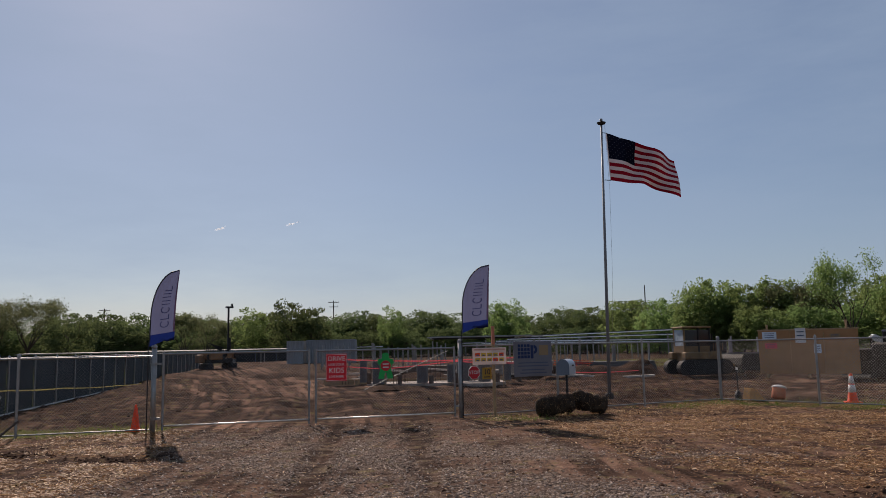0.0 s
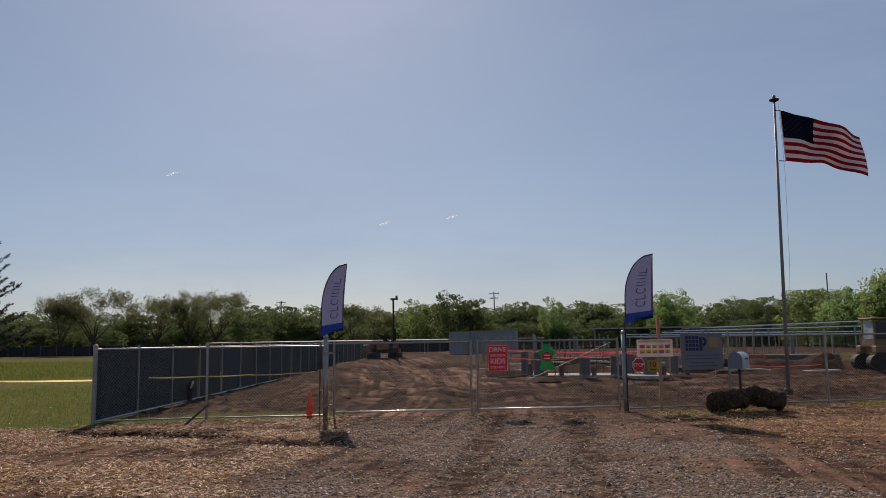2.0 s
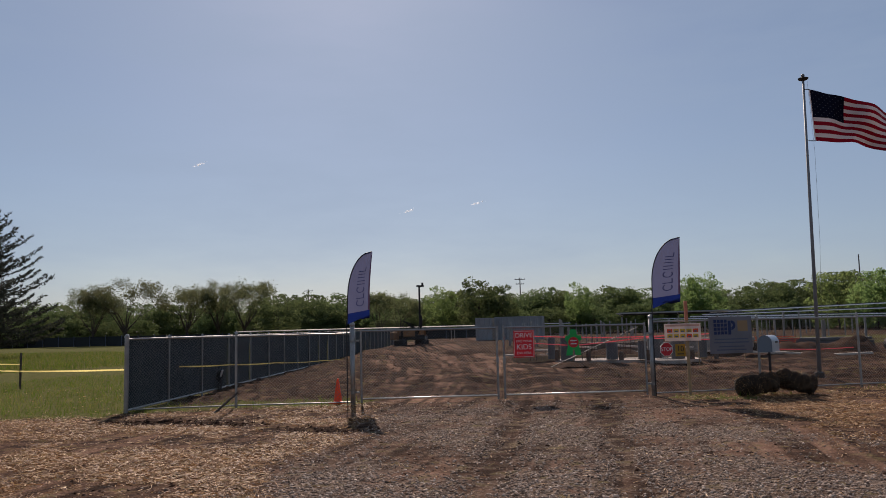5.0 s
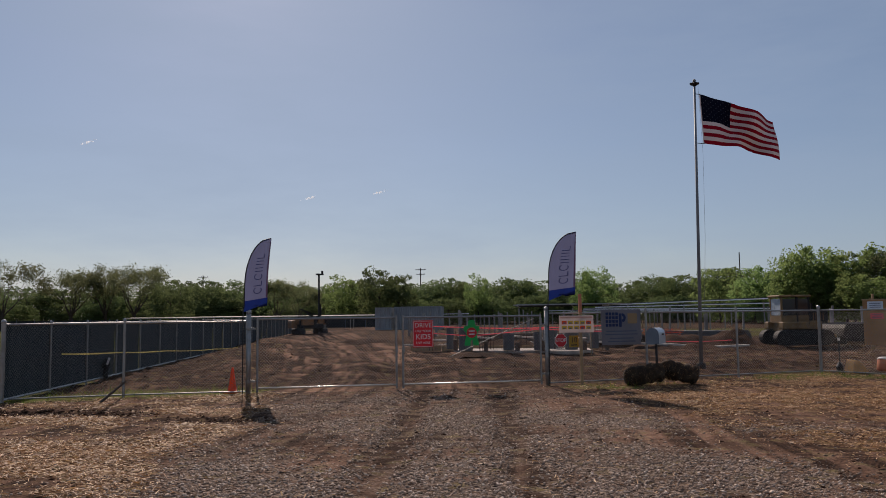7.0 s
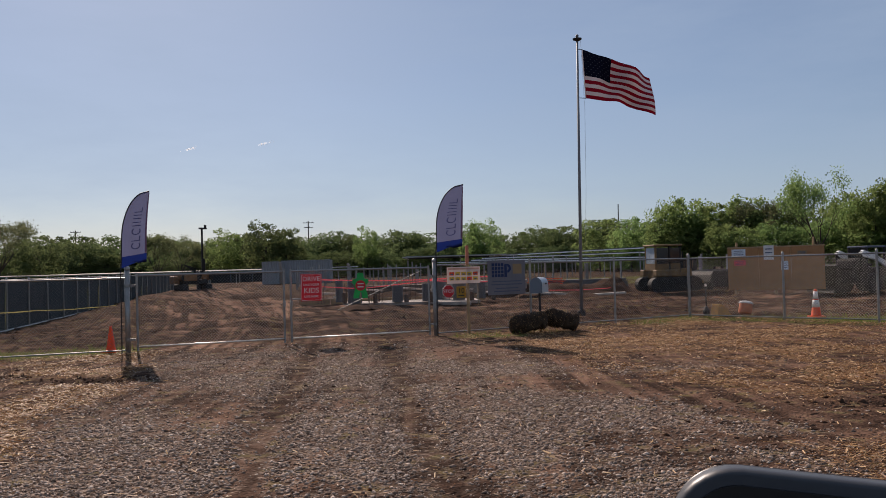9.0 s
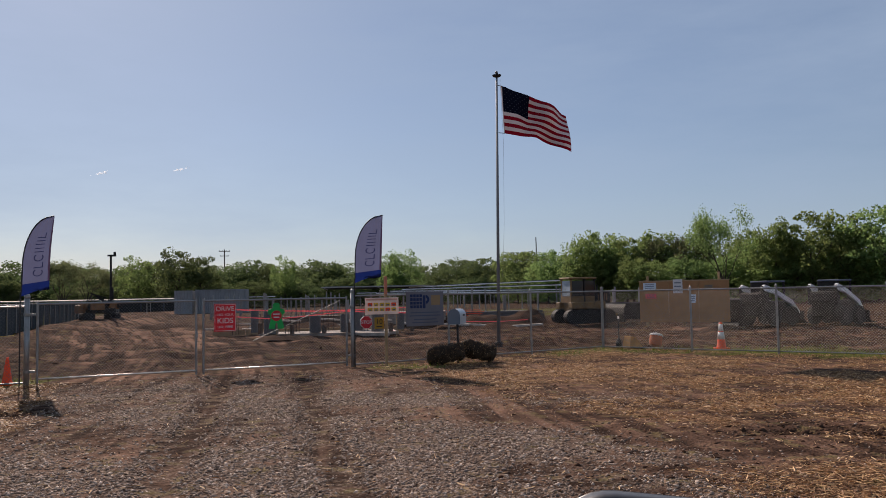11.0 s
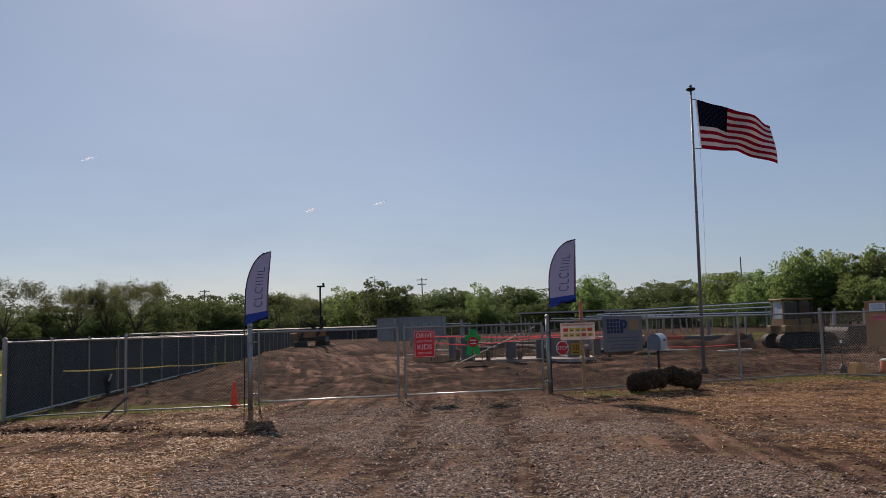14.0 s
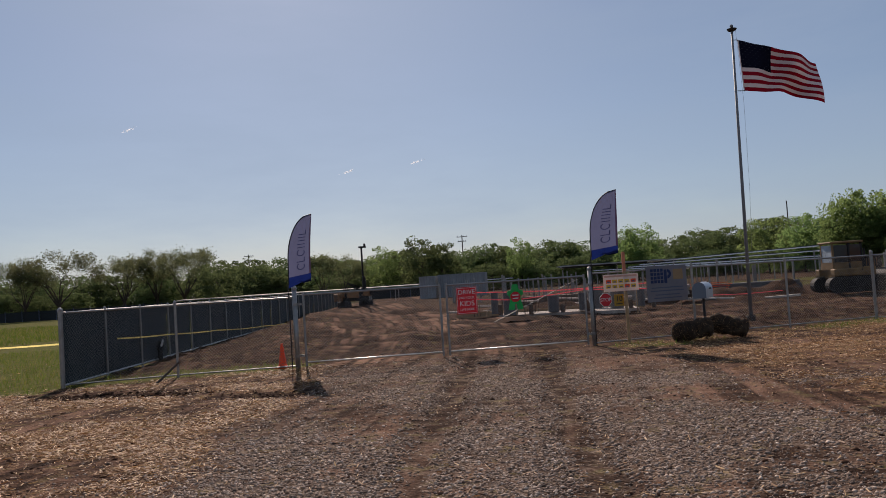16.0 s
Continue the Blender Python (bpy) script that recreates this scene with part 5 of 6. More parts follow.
rack(-30.0, -9.0, 112, 1.85, 0.0, "long bare solar racking row behind the containers", 0.0)

# loose steel piles standing in rows
H_OUT = [(-0.056, -0.06), (-0.044, -0.06), (-0.044, -0.006), (0.044, -0.006), (0.044, -0.06), (0.056, -0.06), (0.056, 0.06), (0.044, 0.06), (0.044, 0.006), (-0.044, 0.006), (-0.044, 0.06), (-0.056, 0.06)]
pile = part("steel_post", Shape().plate(H_OUT, 1.9, pose(0, 0, 0.85, 90)), M_GALV)
tagged(pile, "bare galvanised steel post driven into the soil", "steel post", "steel posts")
pile.matrix_world = pose(-6.5, 47, 0.1)
random.seed(21)
for r, (y, xa, xb, st) in enumerate(((47, -4.2, 11, 2.4), (53, -7, 14, 2.3), (57, -9, 2, 2.2), (64, -10, 0, 2.2), (72, -12, 1, 2.3), (80, -12, 1.5, 2.4), (90, -8, 0, 2.2), (52, 17, 30, 2.1), (58, 19, 34, 2.2))):
    x = xa
    while x < xb:
        copy_thing(pile, pose(x + random.uniform(-0.15, 0.15), y + random.uniform(-0.2, 0.2), 0.08, random.uniform(-1.5, 1.5), random.uniform(-1.5, 1.5), random.uniform(-6, 6)) @ Matrix.Diagonal((1, 1, random.uniform(0.8, 1.18), 1)))
        x += st

# ---- foundation works ----
slab = thing("foundation_slab", "pale new concrete foundation slab in a shallow dug pit", "foundation", (-1.0, 36.0, 0.0), 2)
part("slab", Shape().box((0.6, 0.3, 0.09), (6.2, 2.4, 0.14), ch=0.02), M_CONCRETE, slab)
part("footing", Shape().box((2.4, -2.0, 0.10), (1.5, 0.5, 0.16), ch=0.02), M_CONCRETE, slab)
for k in range(6):
    part("form_board", Shape().box((-4.0 + 1.5 * k, 1.66, 0.16), (1.46, 0.04, 0.26)), M_WOOD, slab)
random.seed(31)
tube0 = tagged(part("form_tube", Shape().lathe([(0.24, 0), (0.24, 1.0), (0.2, 1.0), (0.2, 0.9)], 16), M_FORM), "grey round concrete form tube standing on the slab", "form tube", "form tubes")
tube0.matrix_world = pose(-2.9, 34.9, 0.18) @ Matrix.Diagonal((1.3, 1.2, 1.0, 1))
for x, y, kx, kz in ((-1.0, 35.2, 1.0, 0.75), (0.3, 35.0, 0.75, 0.8), (1.8, 35.6, 1.15, 0.85), (2.9, 36.6, 0.8, 0.8), (-3.8, 36.8, 0.7, 1.0), (0.9, 37.2, 1.4, 0.9)):
    copy_thing(tube0, pose(x, y, 0.18) @ Matrix.Diagonal((kx, kx, kz, 1)) @ Matrix.Diagonal((0.8, 0.8, 1, 1)))
for x, y in ((-4.4, 35.0), (-3.3, 36.2), (-1.8, 35.9), (-0.4, 36.9), (1.2, 35.9), (2.2, 37.2), (3.2, 35.3), (3.6, 36.9), (-2.2, 34.7)):
    rb = thing("rebar_cluster", "upright rusty rebar rods tied in a small cluster", "rebar", (x, y, 0.18), random.uniform(0, 90), "rebar clusters")
    for k in range(5):
        dx, dy = random.uniform(-0.2, 0.2), random.uniform(-0.2, 0.2)
        part("rod", Shape().tube((dx, dy, 0), (dx + random.uniform(-0.04, 0.04), dy, random.uniform(0.5, 1.05)), 0.012, n=5), mat("rusty_steel", (0.10, 0.06, 0.045), 0.8, 0.3) if k == 0 and x == -4.4 else bpy.data.materials["rusty_steel"], rb)


def lumber(at, size, rz, material, label, tilt=0.0):
    """One loose board or block, its edges worn."""
    b = part("timber_piece", Shape().box((0, 0, size[2] / 2), size, None, min(size) * 0.12), material)
    b.matrix_world = pose(*at, 0, tilt, rz)
    return tagged(b, label, "timber", "loose timber")


random.seed(33)
M_PALEBOARD = mat("pale_board", (0.48, 0.42, 0.36), 0.85, 0, 0.25, 4, 0.1)
M_CLAYBOARD = mat("muddy_board", (0.13, 0.09, 0.065), 0.9, 0, 0.4, 3, 0.2)
for x, y, h in ((-2.0, 34.95, 0.42), (-0.6, 34.75, 0.36), (0.55, 34.6, 0.44), (2.35, 34.9, 0.40), (-3.4, 35.3, 0.5), (3.3, 34.7, 0.38)):
    lumber((x, y, 0.16), (0.16, 0.16, h), random.uniform(0, 80), M_CLAYBOARD, "short muddy timber block standing on the slab")
for x, y, z, ln in ((-4.6, 38.2, 0.5, 1.1), (-2.6, 38.4, 0.62, 1.6), (-0.2, 38.6, 0.6, 2.2), (1.9, 38.3, 0.5, 1.5), (3.9, 39.0, 0.3, 1.3), (5.4, 37.2, 0.28, 1.8), (-5.6, 41.3, 0.14, 2.4), (0.8, 42.0, 0.14, 2.0), (7.4, 39.2, 0.12, 2.6), (9.3, 37.9, 0.12, 1.7), (-3.7, 46.0, 0.16, 2.8), (4.2, 47.5, 0.16, 2.4), (8.0, 50.0, 0.16, 3.0)):
    lumber((x, y, z), (ln, 0.24, 0.09), random.uniform(-18, 18), M_PALEBOARD if random.random() < 0.7 else M_CLAYBOARD, "pale board lying loose on the dug soil", random.uniform(-5, 5))


def tape(name, label, pts, w, material, seg=12):
    """A hanging ribbon through the points, sagging and twisting between them."""
    s = Shape()
    for p, q in zip(pts[:-1], pts[1:]):
        p, q = Vector(p), Vector(q)
        for i in range(seg + 1):
            t = i / seg
            c = p.lerp(q, t) - Vector((0, 0, 0.004 * (q - p).length * 4 * t * (1 - t)))
            a = 1.5 + 0.3 * math.sin(t * 7 + p.x)
            u = Vector((0, math.cos(a), math.sin(a))) * w / 2
            s.v += [tuple(c - u), tuple(c + u)]
    n = (seg + 1)
    s.f = [(2 * (k * n + i), 2 * (k * n + i) + 1, 2 * (k * n + i) + 3, 2 * (k * n + i) + 2) for k in range(len(pts) - 1) for i in range(seg)]
    g = thing(name, label, "tape")
    part("ribbon", s, material, g)
    return g


tape("barrier_tape", "red barrier tape strung between rods at the foundation", [(-5.2, 34.6, 1.05), (-2.6, 34.2, 0.85), (0.4, 34.2, 1.12), (2.6, 34.6, 1.0), (4.5, 35.2, 0.95)], 0.04, M_PINK)
tape("barrier_tape", "red barrier tape strung between rods at the foundation", [(-5.0, 37.6, 1.25), (-1.0, 37.4, 1.1), (3.8, 37.5, 1.2)], 0.05, M_PINK)
for x, y in ((-5.2, 34.6), (-2.6, 34.2), (0.4, 34.2), (2.6, 34.6), (4.5, 35.2)):
    st = thing("marker_stake", "thin timber marker stake holding barrier tape", "stake", (x, y, 0), group="marker stakes")
    part("stake", Shape().box((0, 0, 0.6), (0.04, 0.04, 1.3)), M_WOOD, st)
ora = thing("snow_fence", "orange plastic snow fence stretched between stakes", "fence", (6.2, 44.5, 0.1), -6)
for k in range(4):
    part("strip", Shape().box((1.0, 0, 0.45 + 0.1 * k), (2.0 + 0.2 * (k % 3), 0.01, 0.03)), M_ORANGE, ora)
for x in (0, 1.0, 2.0):
    part("stake", Shape().box((x, 0.03, 0.6), (0.04, 0.04, 1.3)), M_WOOD, ora)
tape("barrier_tape", "red and white barrier tape lying loose on the soil", [(6.5, 40, 0.35), (8.3, 40.3, 0.30), (10.0, 40.4, 0.36)], 0.03, M_PINK)

# lumber and pipe stacks behind the pit
random.seed(41)
for x, y, ln, n, m, lab in ((3.8, 42.5, 4.0, 4, M_CONCRETE, "stack of white conduit lengths on bearers"), (-1.5, 44, 5.0, 3, M_CLAYBOARD, "stack of weathered boards on bearers"), (9.5, 46, 5.5, 3, M_FORM, "dark stack of steel sections on bearers")):
    st = thing("material_stack", lab, "material stack", (x, y, 0.1), random.uniform(-8, 8), "material stacks")
    for k in range(2):
        part("bearer", Shape().box((-ln * 0.3 + k * ln * 0.6, 0, 0.06), (0.1, 1.1, 0.12)), M_WOOD, st)
    for r in range(n):
        for c in range(3):
            part("length", Shape().box((random.uniform(-0.15, 0.15), -0.36 + 0.36 * c, 0.21 + 0.17 * r), (ln, 0.3, 0.15), ch=0.01), m, st)

def soil_heap(x0, x1, y, h, w, seed, label):
    """A long lumpy ridge of dug soil."""
    N, K = int((x1 - x0) * 4), 14
    s = Shape()
    for i in range(N + 1):
        t = i / N
        x = x0 + (x1 - x0) * t
        hh = h * min(1, 6 * t, 6 * (1 - t)) * (0.8 + 0.5 * fbm(x, seed, 0.5, 20))
        for k in range(K + 1):
            u = 2 * k / K - 1
            yy = y + u * w + 0.3 * fbm(x, seed, 0.3, 21)
            s.v.append((x, yy, max(-0.05, hh * (1 - abs(u) ** 1.6) * (1 + 0.35 * fbm(x * 2, yy * 2, 1.0, 22)) + ground_z(x, y) - 0.05)))
    s.f = [(i * (K + 1) + k, (i + 1) * (K + 1) + k, (i + 1) * (K + 1) + k + 1, i * (K + 1) + k + 1) for i in range(N) for k in range(K)]
    g = thing("soil_heap", label, "soil heap", group="soil heaps")
    part("ridge", s, M_SOIL, g, smooth=True)


M_SOIL = mat("dug_soil", (0.060, 0.036, 0.025), 1.0, 0, 0.45, 2.5, 0.8, 9, spec=0.02)
soil_heap(-7.0, 3.5, 39.6, 0.55, 1.3, 1.0, "long dark ridge of freshly dug soil behind the slab")
soil_heap(3.0, 12.5, 43.0, 0.75, 1.6, 2.0, "long dark ridge of freshly dug soil")
soil_heap(4.0, 9.0, 37.5, 0.30, 1.0, 3.0, "low ridge of freshly dug soil")
soil_heap(14.0, 27.0, 47.0, 0.8, 1.8, 4.0, "long dark ridge of freshly dug soil behind the board")
soil_heap(-5.8, -0.5, 33.4, 0.16, 0.8, 5.0, "low crumbling edge of soil before the slab")
soil_heap(-12.0, -6.0, 47.0, 0.35, 1.2, 6.0, "low ridge of dug soil beside the haul road")

# ---- machines ----
M_PAPER = mat("paper", (0.62, 0.68, 0.74), 0.7, 0, 0.08, 3, 0)
g = thing("bulldozer", "small muddy tan bulldozer with glazed cab and dark hood", "bulldozer", (12.55, 39.45, 0.1), 10)
for y in (-0.72, 0.72):
    trk = Shape()
    ring = [(-0.85 + 0.36 * math.cos(a), 0.40 + 0.36 * math.sin(a)) for a in [math.pi * (0.5 + k / 8) for k in range(9)]]
    ring += [(1.25 + 0.36 * math.cos(a), 0.40 + 0.36 * math.sin(a)) for a in [math.pi * (-0.5 + k / 8) for k in range(9)]]
    trk.plate(ring, 0.42, pose(0, y, 0))
    tk = part("track", trk, M_MACHDARK, g, "mud-caked crawler track")
    for x in (-0.75, -0.3, 0.2, 0.7, 1.15):
        part("track_roller", Shape().lathe([(0.13, -0.23), (0.13, 0.23)], 12, pose(x, y, 0.30, 90)), M_MACHDARK, tk)
    for k in range(14):
        part("grouser", Shape().box((-0.9 + 0.165 * k, y, 0.775), (0.03, 0.42, 0.03)), M_MACHDARK, tk)
part("body", Shape().box((0.3, 0, 0.95), (2.0, 0.95, 0.5), ch=0.06), M_MACHINE, g)
part("fender", Shape().box((-0.25, -0.72, 0.98), (1.3, 0.44, 0.34), ch=0.05), M_MACHINE, g)
part("fender", Shape().box((-0.25, 0.72, 0.98), (1.3, 0.44, 0.34), ch=0.05), M_MACHINE, g)
part("hood", Shape().box((1.15, 0, 1.38), (1.0, 0.8, 0.62), ch=0.08), M_MACHDARK, g, "dark engine hood")
for k in range(5):
    part("hood_louvre", Shape().box((0.9 + 0.12 * k, -0.405, 1.4), (0.03, 0.02, 0.35)), M_RIG, g)
part("exhaust", Shape().tube((1.1, 0.1, 1.6), (1.1, 0.1, 2.05), 0.045, n=10), M_MACHDARK, g)
for x, y in ((-0.72, -0.52), (-0.72, 0.52), (0.02, -0.54), (0.62, -0.52), (0.62, 0.52)):
    part("cab_post", Shape().box((x, y, 1.75), (0.09, 0.09, 1.2), ch=0.015), M_MACHINE if x < -0.5 else M_MACHDARK, g)
part("cab_wall", Shape().box((-0.74, 0, 1.28), (0.06, 1.1, 0.34)), M_MACHINE, g)
part("cab_wall", Shape().box((-0.05, -0.54, 1.28), (1.3, 0.06, 0.34)), M_MACHINE, g)
part("cab_wall", Shape().box((0.62, 0, 1.62), (0.05, 1.0, 1.2)), M_MACHDARK, g)
part("roof", Shape().box((-0.06, 0, 2.38), (1.58, 1.24, 0.10), ch=0.04), M_MACHINE, g)
# pale blue base colour paints the sky's reflection on this pane
part("cab_window", Shape().box((-0.73, 0, 1.86), (0.015, 0.96, 0.80)), mat("sky_reflection_window", (0.34, 0.40, 0.46), 0.3, 0, 0.2, 3, 0), g, "cab window with pale bluish sky reflection in its colour")
part("cab_window", Shape().box((-0.35, -0.54, 1.85), (0.64, 0.015, 0.8)), M_WINDOW, g)
part("cab_window", Shape().box((0.32, -0.54, 1.85), (0.52, 0.015, 0.8)), M_WINDOW, g)
part("cab_window", Shape().box((-0.05, 0.54, 1.85), (1.2, 0.015, 0.8)), M_WINDOW, g)
part("seat", Shape().box((-0.1, 0, 1.4), (0.5, 0.5, 0.15), ch=0.04).box((-0.34, 0, 1.72), (0.14, 0.5, 0.6), ch=0.04), M_MACHDARK, g)
for y in (-0.55, 0.55):
    part("push_arm", Shape().path([(0.2, y, 0.6), (1.2, y, 0.62), (1.95, y, 0.45)], 0.07, 6), M_MACHINE, g)
prof = [(1.95, 0.08), (2.04, 0.10), (1.98, 0.45), (2.04, 0.82), (2.12, 0.98), (2.05, 1.0), (1.93, 0.82), (1.88, 0.45)]
part("blade", Shape().plate(prof, 2.4), M_MACHDARK, g, "dark muddy curved blade")


def skid_loader(at, rz, label):
    g = thing("skid_loader", label, "skid loader", at, rz, group="skid loaders")
    for x in (-0.55, 0.6):
        for y in (-0.72, 0.72):
            w = part("wheel", Shape().lathe([(0.22, -0.13), (0.40, -0.13), (0.43, -0.08), (0.43, 0.08), (0.40, 0.13), (0.22, 0.13)], 20, pose(x, y, 0.42, 90)), M_RUBBER, g)
            part("hub", Shape().lathe([(0.2, -0.09), (0.2, 0.09)], 14, pose(x, y, 0.42, 90)), M_GREYINK, w)
    part("body", Shape().box((0.2, 0, 0.75), (2.0, 1.1, 0.7), ch=0.08), M_MACHDARK, g)
    part("engine_cover", Shape().box((1.0, 0, 1.25), (0.7, 1.05, 0.5), ch=0.1), M_MACHDARK, g)
    for x, y in ((-0.45, -0.45), (-0.45, 0.45), (0.62, -0.45), (0.62, 0.45)):
        part("cab_post", Shape().box((x, y, 1.5), (0.08, 0.08, 1.0), ch=0.012), M_MACHDARK, g)
    part("roof", Shape().box((0.08, 0, 2.0), (1.2, 1.0, 0.08), ch=0.03), M_GREYINK, g)
    part("rear_grille", Shape().box((0.62, 0, 1.55), (0.03, 0.85, 0.8)), M_MACHDARK, g)
    part("seat", Shape().box((0.25, 0, 1.2), (0.45, 0.45, 0.14), ch=0.04).box((0.45, 0, 1.5), (0.12, 0.45, 0.5), ch=0.04), M_MACHDARK, g)
    for y in (-0.62, 0.62):
        arm = Shape()
        arm.plate([(1.25, 1.72), (1.05, 1.86), (0.3, 1.62), (-0.75, 1.12), (-1.25, 0.55), (-1.12, 0.48), (-0.62, 0.95), (0.35, 1.42), (1.1, 1.58)], 0.14, pose(0, y, 0))
        part("lift_arm", arm, M_MACHWHITE, g, "white lift arm")
        part("arm_link", Shape().box((1.12, y, 1.35), (0.16, 0.12, 0.9), pose(0, 0, 0), 0.02), M_MACHDARK, g)
    part("bucket", Shape().plate([(-1.2, 0.62), (-1.15, 0.2), (-1.4, 0.04), (-1.95, 0.02), (-1.9, 0.06), (-1.4, 0.11), (-1.24, 0.25), (-1.28, 0.62)], 1.75), M_MACHDARK, g)
    return g


skid_loader((19.95, 33.9, 0.08), 200, "white and dark skid-steer loader parked behind the fence")
skid_loader((22.7, 33.0, 0.08), 208, "white and dark skid-steer loader parked beside its twin")
at_ = thing("loader_attachment", "dark steel loader bucket standing on its back", "bucket", (18.5, 34.6, 0.08), 20)
part("shell", Shape().plate([(-0.55, 0.0), (0.45, 0.0), (0.6, 0.25), (0.35, 0.9), (-0.05, 1.25), (-0.4, 1.2), (-0.15, 0.8), (0.2, 0.3), (0.1, 0.12), (-0.5, 0.08)], 1.5), M_MACHDARK, at_)
for y in (-0.75, 0.75):
    part("cheek", Shape().plate([(-0.5, 0.03), (0.42, 0.03), (0.55, 0.25), (0.3, 0.9), (-0.05, 1.2), (-0.35, 1.1)], 0.03, pose(0, y, 0)), M_MACHDARK, at_)
tr = thing("spoil_bin", "long low dark steel bin on the soil", "bin", (15.9, 44, 0.1), -4)
part("tub", Shape().plate([(-2.6, 0.0), (2.6, 0.0), (2.9, 0.95), (-2.9, 0.95)], 1.6, pose(0, 0, 0.05)), M_MACHDARK, tr)
part("rim", Shape().box((0, -0.8, 1.0), (5.9, 0.1, 0.08)), M_FORM, tr)

# ---- notice board and small things behind the fence ----
BL, BR = Vector((14.6, 36.3, 0)), Vector((18.05, 34.0, 0))
bc, bw = (BL + BR) / 2, (BR - BL).length
g = thing("notice_board", "large brown plywood notice board with pinned notices", "notice board", (bc.x, bc.y, 0.05), math.degrees(math.atan2(BR.y - BL.y, BR.x - BL.x)))
for k in range(3):
    part("plywood_sheet", Shape().box(((k - 1) * bw / 3, 0, 1.17), (bw / 3 - 0.012, 0.03, 1.95), ch=0.004), M_PLY, g)
for x in (-bw / 2 + 0.3, 0, bw / 2 - 0.4):
    part("post", Shape().box((x, 0.07, 1.1), (0.09, 0.09, 2.25)), M_WOOD, g)
for x, z in ((-bw / 2 + 0.35, 2.42), (bw / 2 - 0.5, 2.55)):
    part("prop", Shape().tube((x, 0.16, 0), (x + 0.04, 0.14, z), 0.06, 0.05, 8), M_WOOD, g)
part("top_batten", Shape().box((0, 0.03, 2.17), (bw + 0.05, 0.09, 0.05)), M_WOOD, g)
for x, z, w, h, m in ((-bw / 2 + 0.50, 1.92, 0.62, 0.34, M_PAPER), (-bw / 2 + 0.55, 1.45, 0.52, 0.24, M_PINK), (-0.25, 1.90, 0.44, 0.66, M_WHITE), (0.42, 1.30, 0.30, 0.40, M_PAPER), (1.15, 1.85, 0.42, 0.2, M_OCHRE)):
    nt_ = part("notice", Shape().box((x, -0.022, z), (w, 0.006, h)), m, g)
    for k in range(3):
        part("text_bar", Shape().box((x, -0.0275, z + h * (0.25 - 0.25 * k)), (w * 0.7, 0.003, h * 0.07)), M_GREYINK, nt_)

g = thing("marker_post", "thin black marker post with chain behind the fence", "post", (8.75, 23.5, 0))
part("shaft", Shape().tube((0, 0, -0.1), (0, 0, 0.95), 0.022, n=8), M_BLACK, g)
part("reflector", Shape().lathe([(0.03, 0.90), (0.035, 0.94), (0.03, 0.98)], 10), M_WHITE, g)
part("chain_lump", Shape().lathe([(0.02, 0.02), (0.10, 0.06), (0.11, 0.16), (0.06, 0.26), (0.03, 0.3)], 10), M_BLACK, g)
g = thing("sand_bag", "folded tan canvas bag on the grass", "bag", (9.05, 23.2, 0), 20)
part("bag", Shape().plate([(-0.22, 0), (0.34, 0), (0.26, 0.08), (0.06, 0.32), (-0.14, 0.38), (-0.2, 0.2)], 0.3), mat("tan_canvas", (0.52, 0.28, 0.10), 0.85), g)
g = thing("water_drum", "orange drum with a white lid lying tilted", "drum", (9.85, 23.3, 0.0), 35)
g.scale = (0.88, 0.88, 0.85)
part("drum", Shape().lathe([(0.19, 0), (0.22, 0.05), (0.22, 0.34), (0.20, 0.40)], 18, pose(0, 0, 0.04, 0, 14, 0)), mat("drum_orange", (0.45, 0.13, 0.05), 0.6), g, smooth=True)
part("lid", Shape().lathe([(0.23, 0.37), (0.24, 0.40), (0.19, 0.45), (0.07, 0.48), (0.01, 0.48)], 18, pose(0, 0, 0.04, 0, 14, 0)), M_WHITE, g, smooth=True)
g = thing("hydrant", "small dark standpipe beside the screened fence", "standpipe", (-12.55, 22.0, 0))
part("pipe", Shape().tube((0, 0, -0.1), (0, 0, 0.5), 0.07, n=12), M_MACHDARK, g)
part("head", Shape().lathe([(0.1, 0.32), (0.12, 0.40), (0.09, 0.52), (0.03, 0.60)], 12), M_MACHDARK, g)
part("pale_spout", Shape().tube((0.05, -0.05, 0.4), (0.16, -0.1, 0.62), 0.03, n=8), M_WHITE, g)

# caution tapes
off = Vector((GREEN_DIR.y, -GREEN_DIR.x, 0)) * 0.5
pts = [GREEN_CORNER + GREEN_DIR * d + off + Vector((0, 0, z)) for d, z in ((1.9, 0.94), (6.0, 0.79), (11.5, 0.60), (20.3, 0.30), (27, 0.13))]
tape("caution_tape", "yellow caution tape strung along the screened fence", pts, 0.035, M_TAPE)
g = thing("field_stake", "thin dark timber stake in the grass", "stake", (-20.6, 22.8, 0))
part("stake", Shape().box((0, 0, 0.55), (0.05, 0.05, 1.4)), M_TIMBER, g)
tape("caution_tape", "yellow caution tape strung across the grass field", [(-40, 30, 0.7), (-28, 25.5, 0.75), (-20.6, 22.75, 0.62), (-12.6, 19.8, 0.82)], 0.05, M_TAPE)
tape("caution_tape", "yellow caution tape strung across the grass field", [(-20.6, 22.85, 0.85), (-30, 27.5, 0.9), (-44, 34, 0.8)], 0.04, M_TAPE)
g = thing("leaning_stick", "thin leaning stick in the straw by the fence", "stick", (-8.85, 15.5, 0))
part("stick", Shape().tube((0.15, 0.55, 0.42), (-0.2, 0, -0.05), 0.022, 0.028, 7), M_TIMBER, g)

# ---- pickup truck beside the camera: it stands along the road, its door mirror ahead ----
g = thing("pickup_truck", "dark grey pickup truck parked with its window open", "pickup truck", (0, 0, 0))
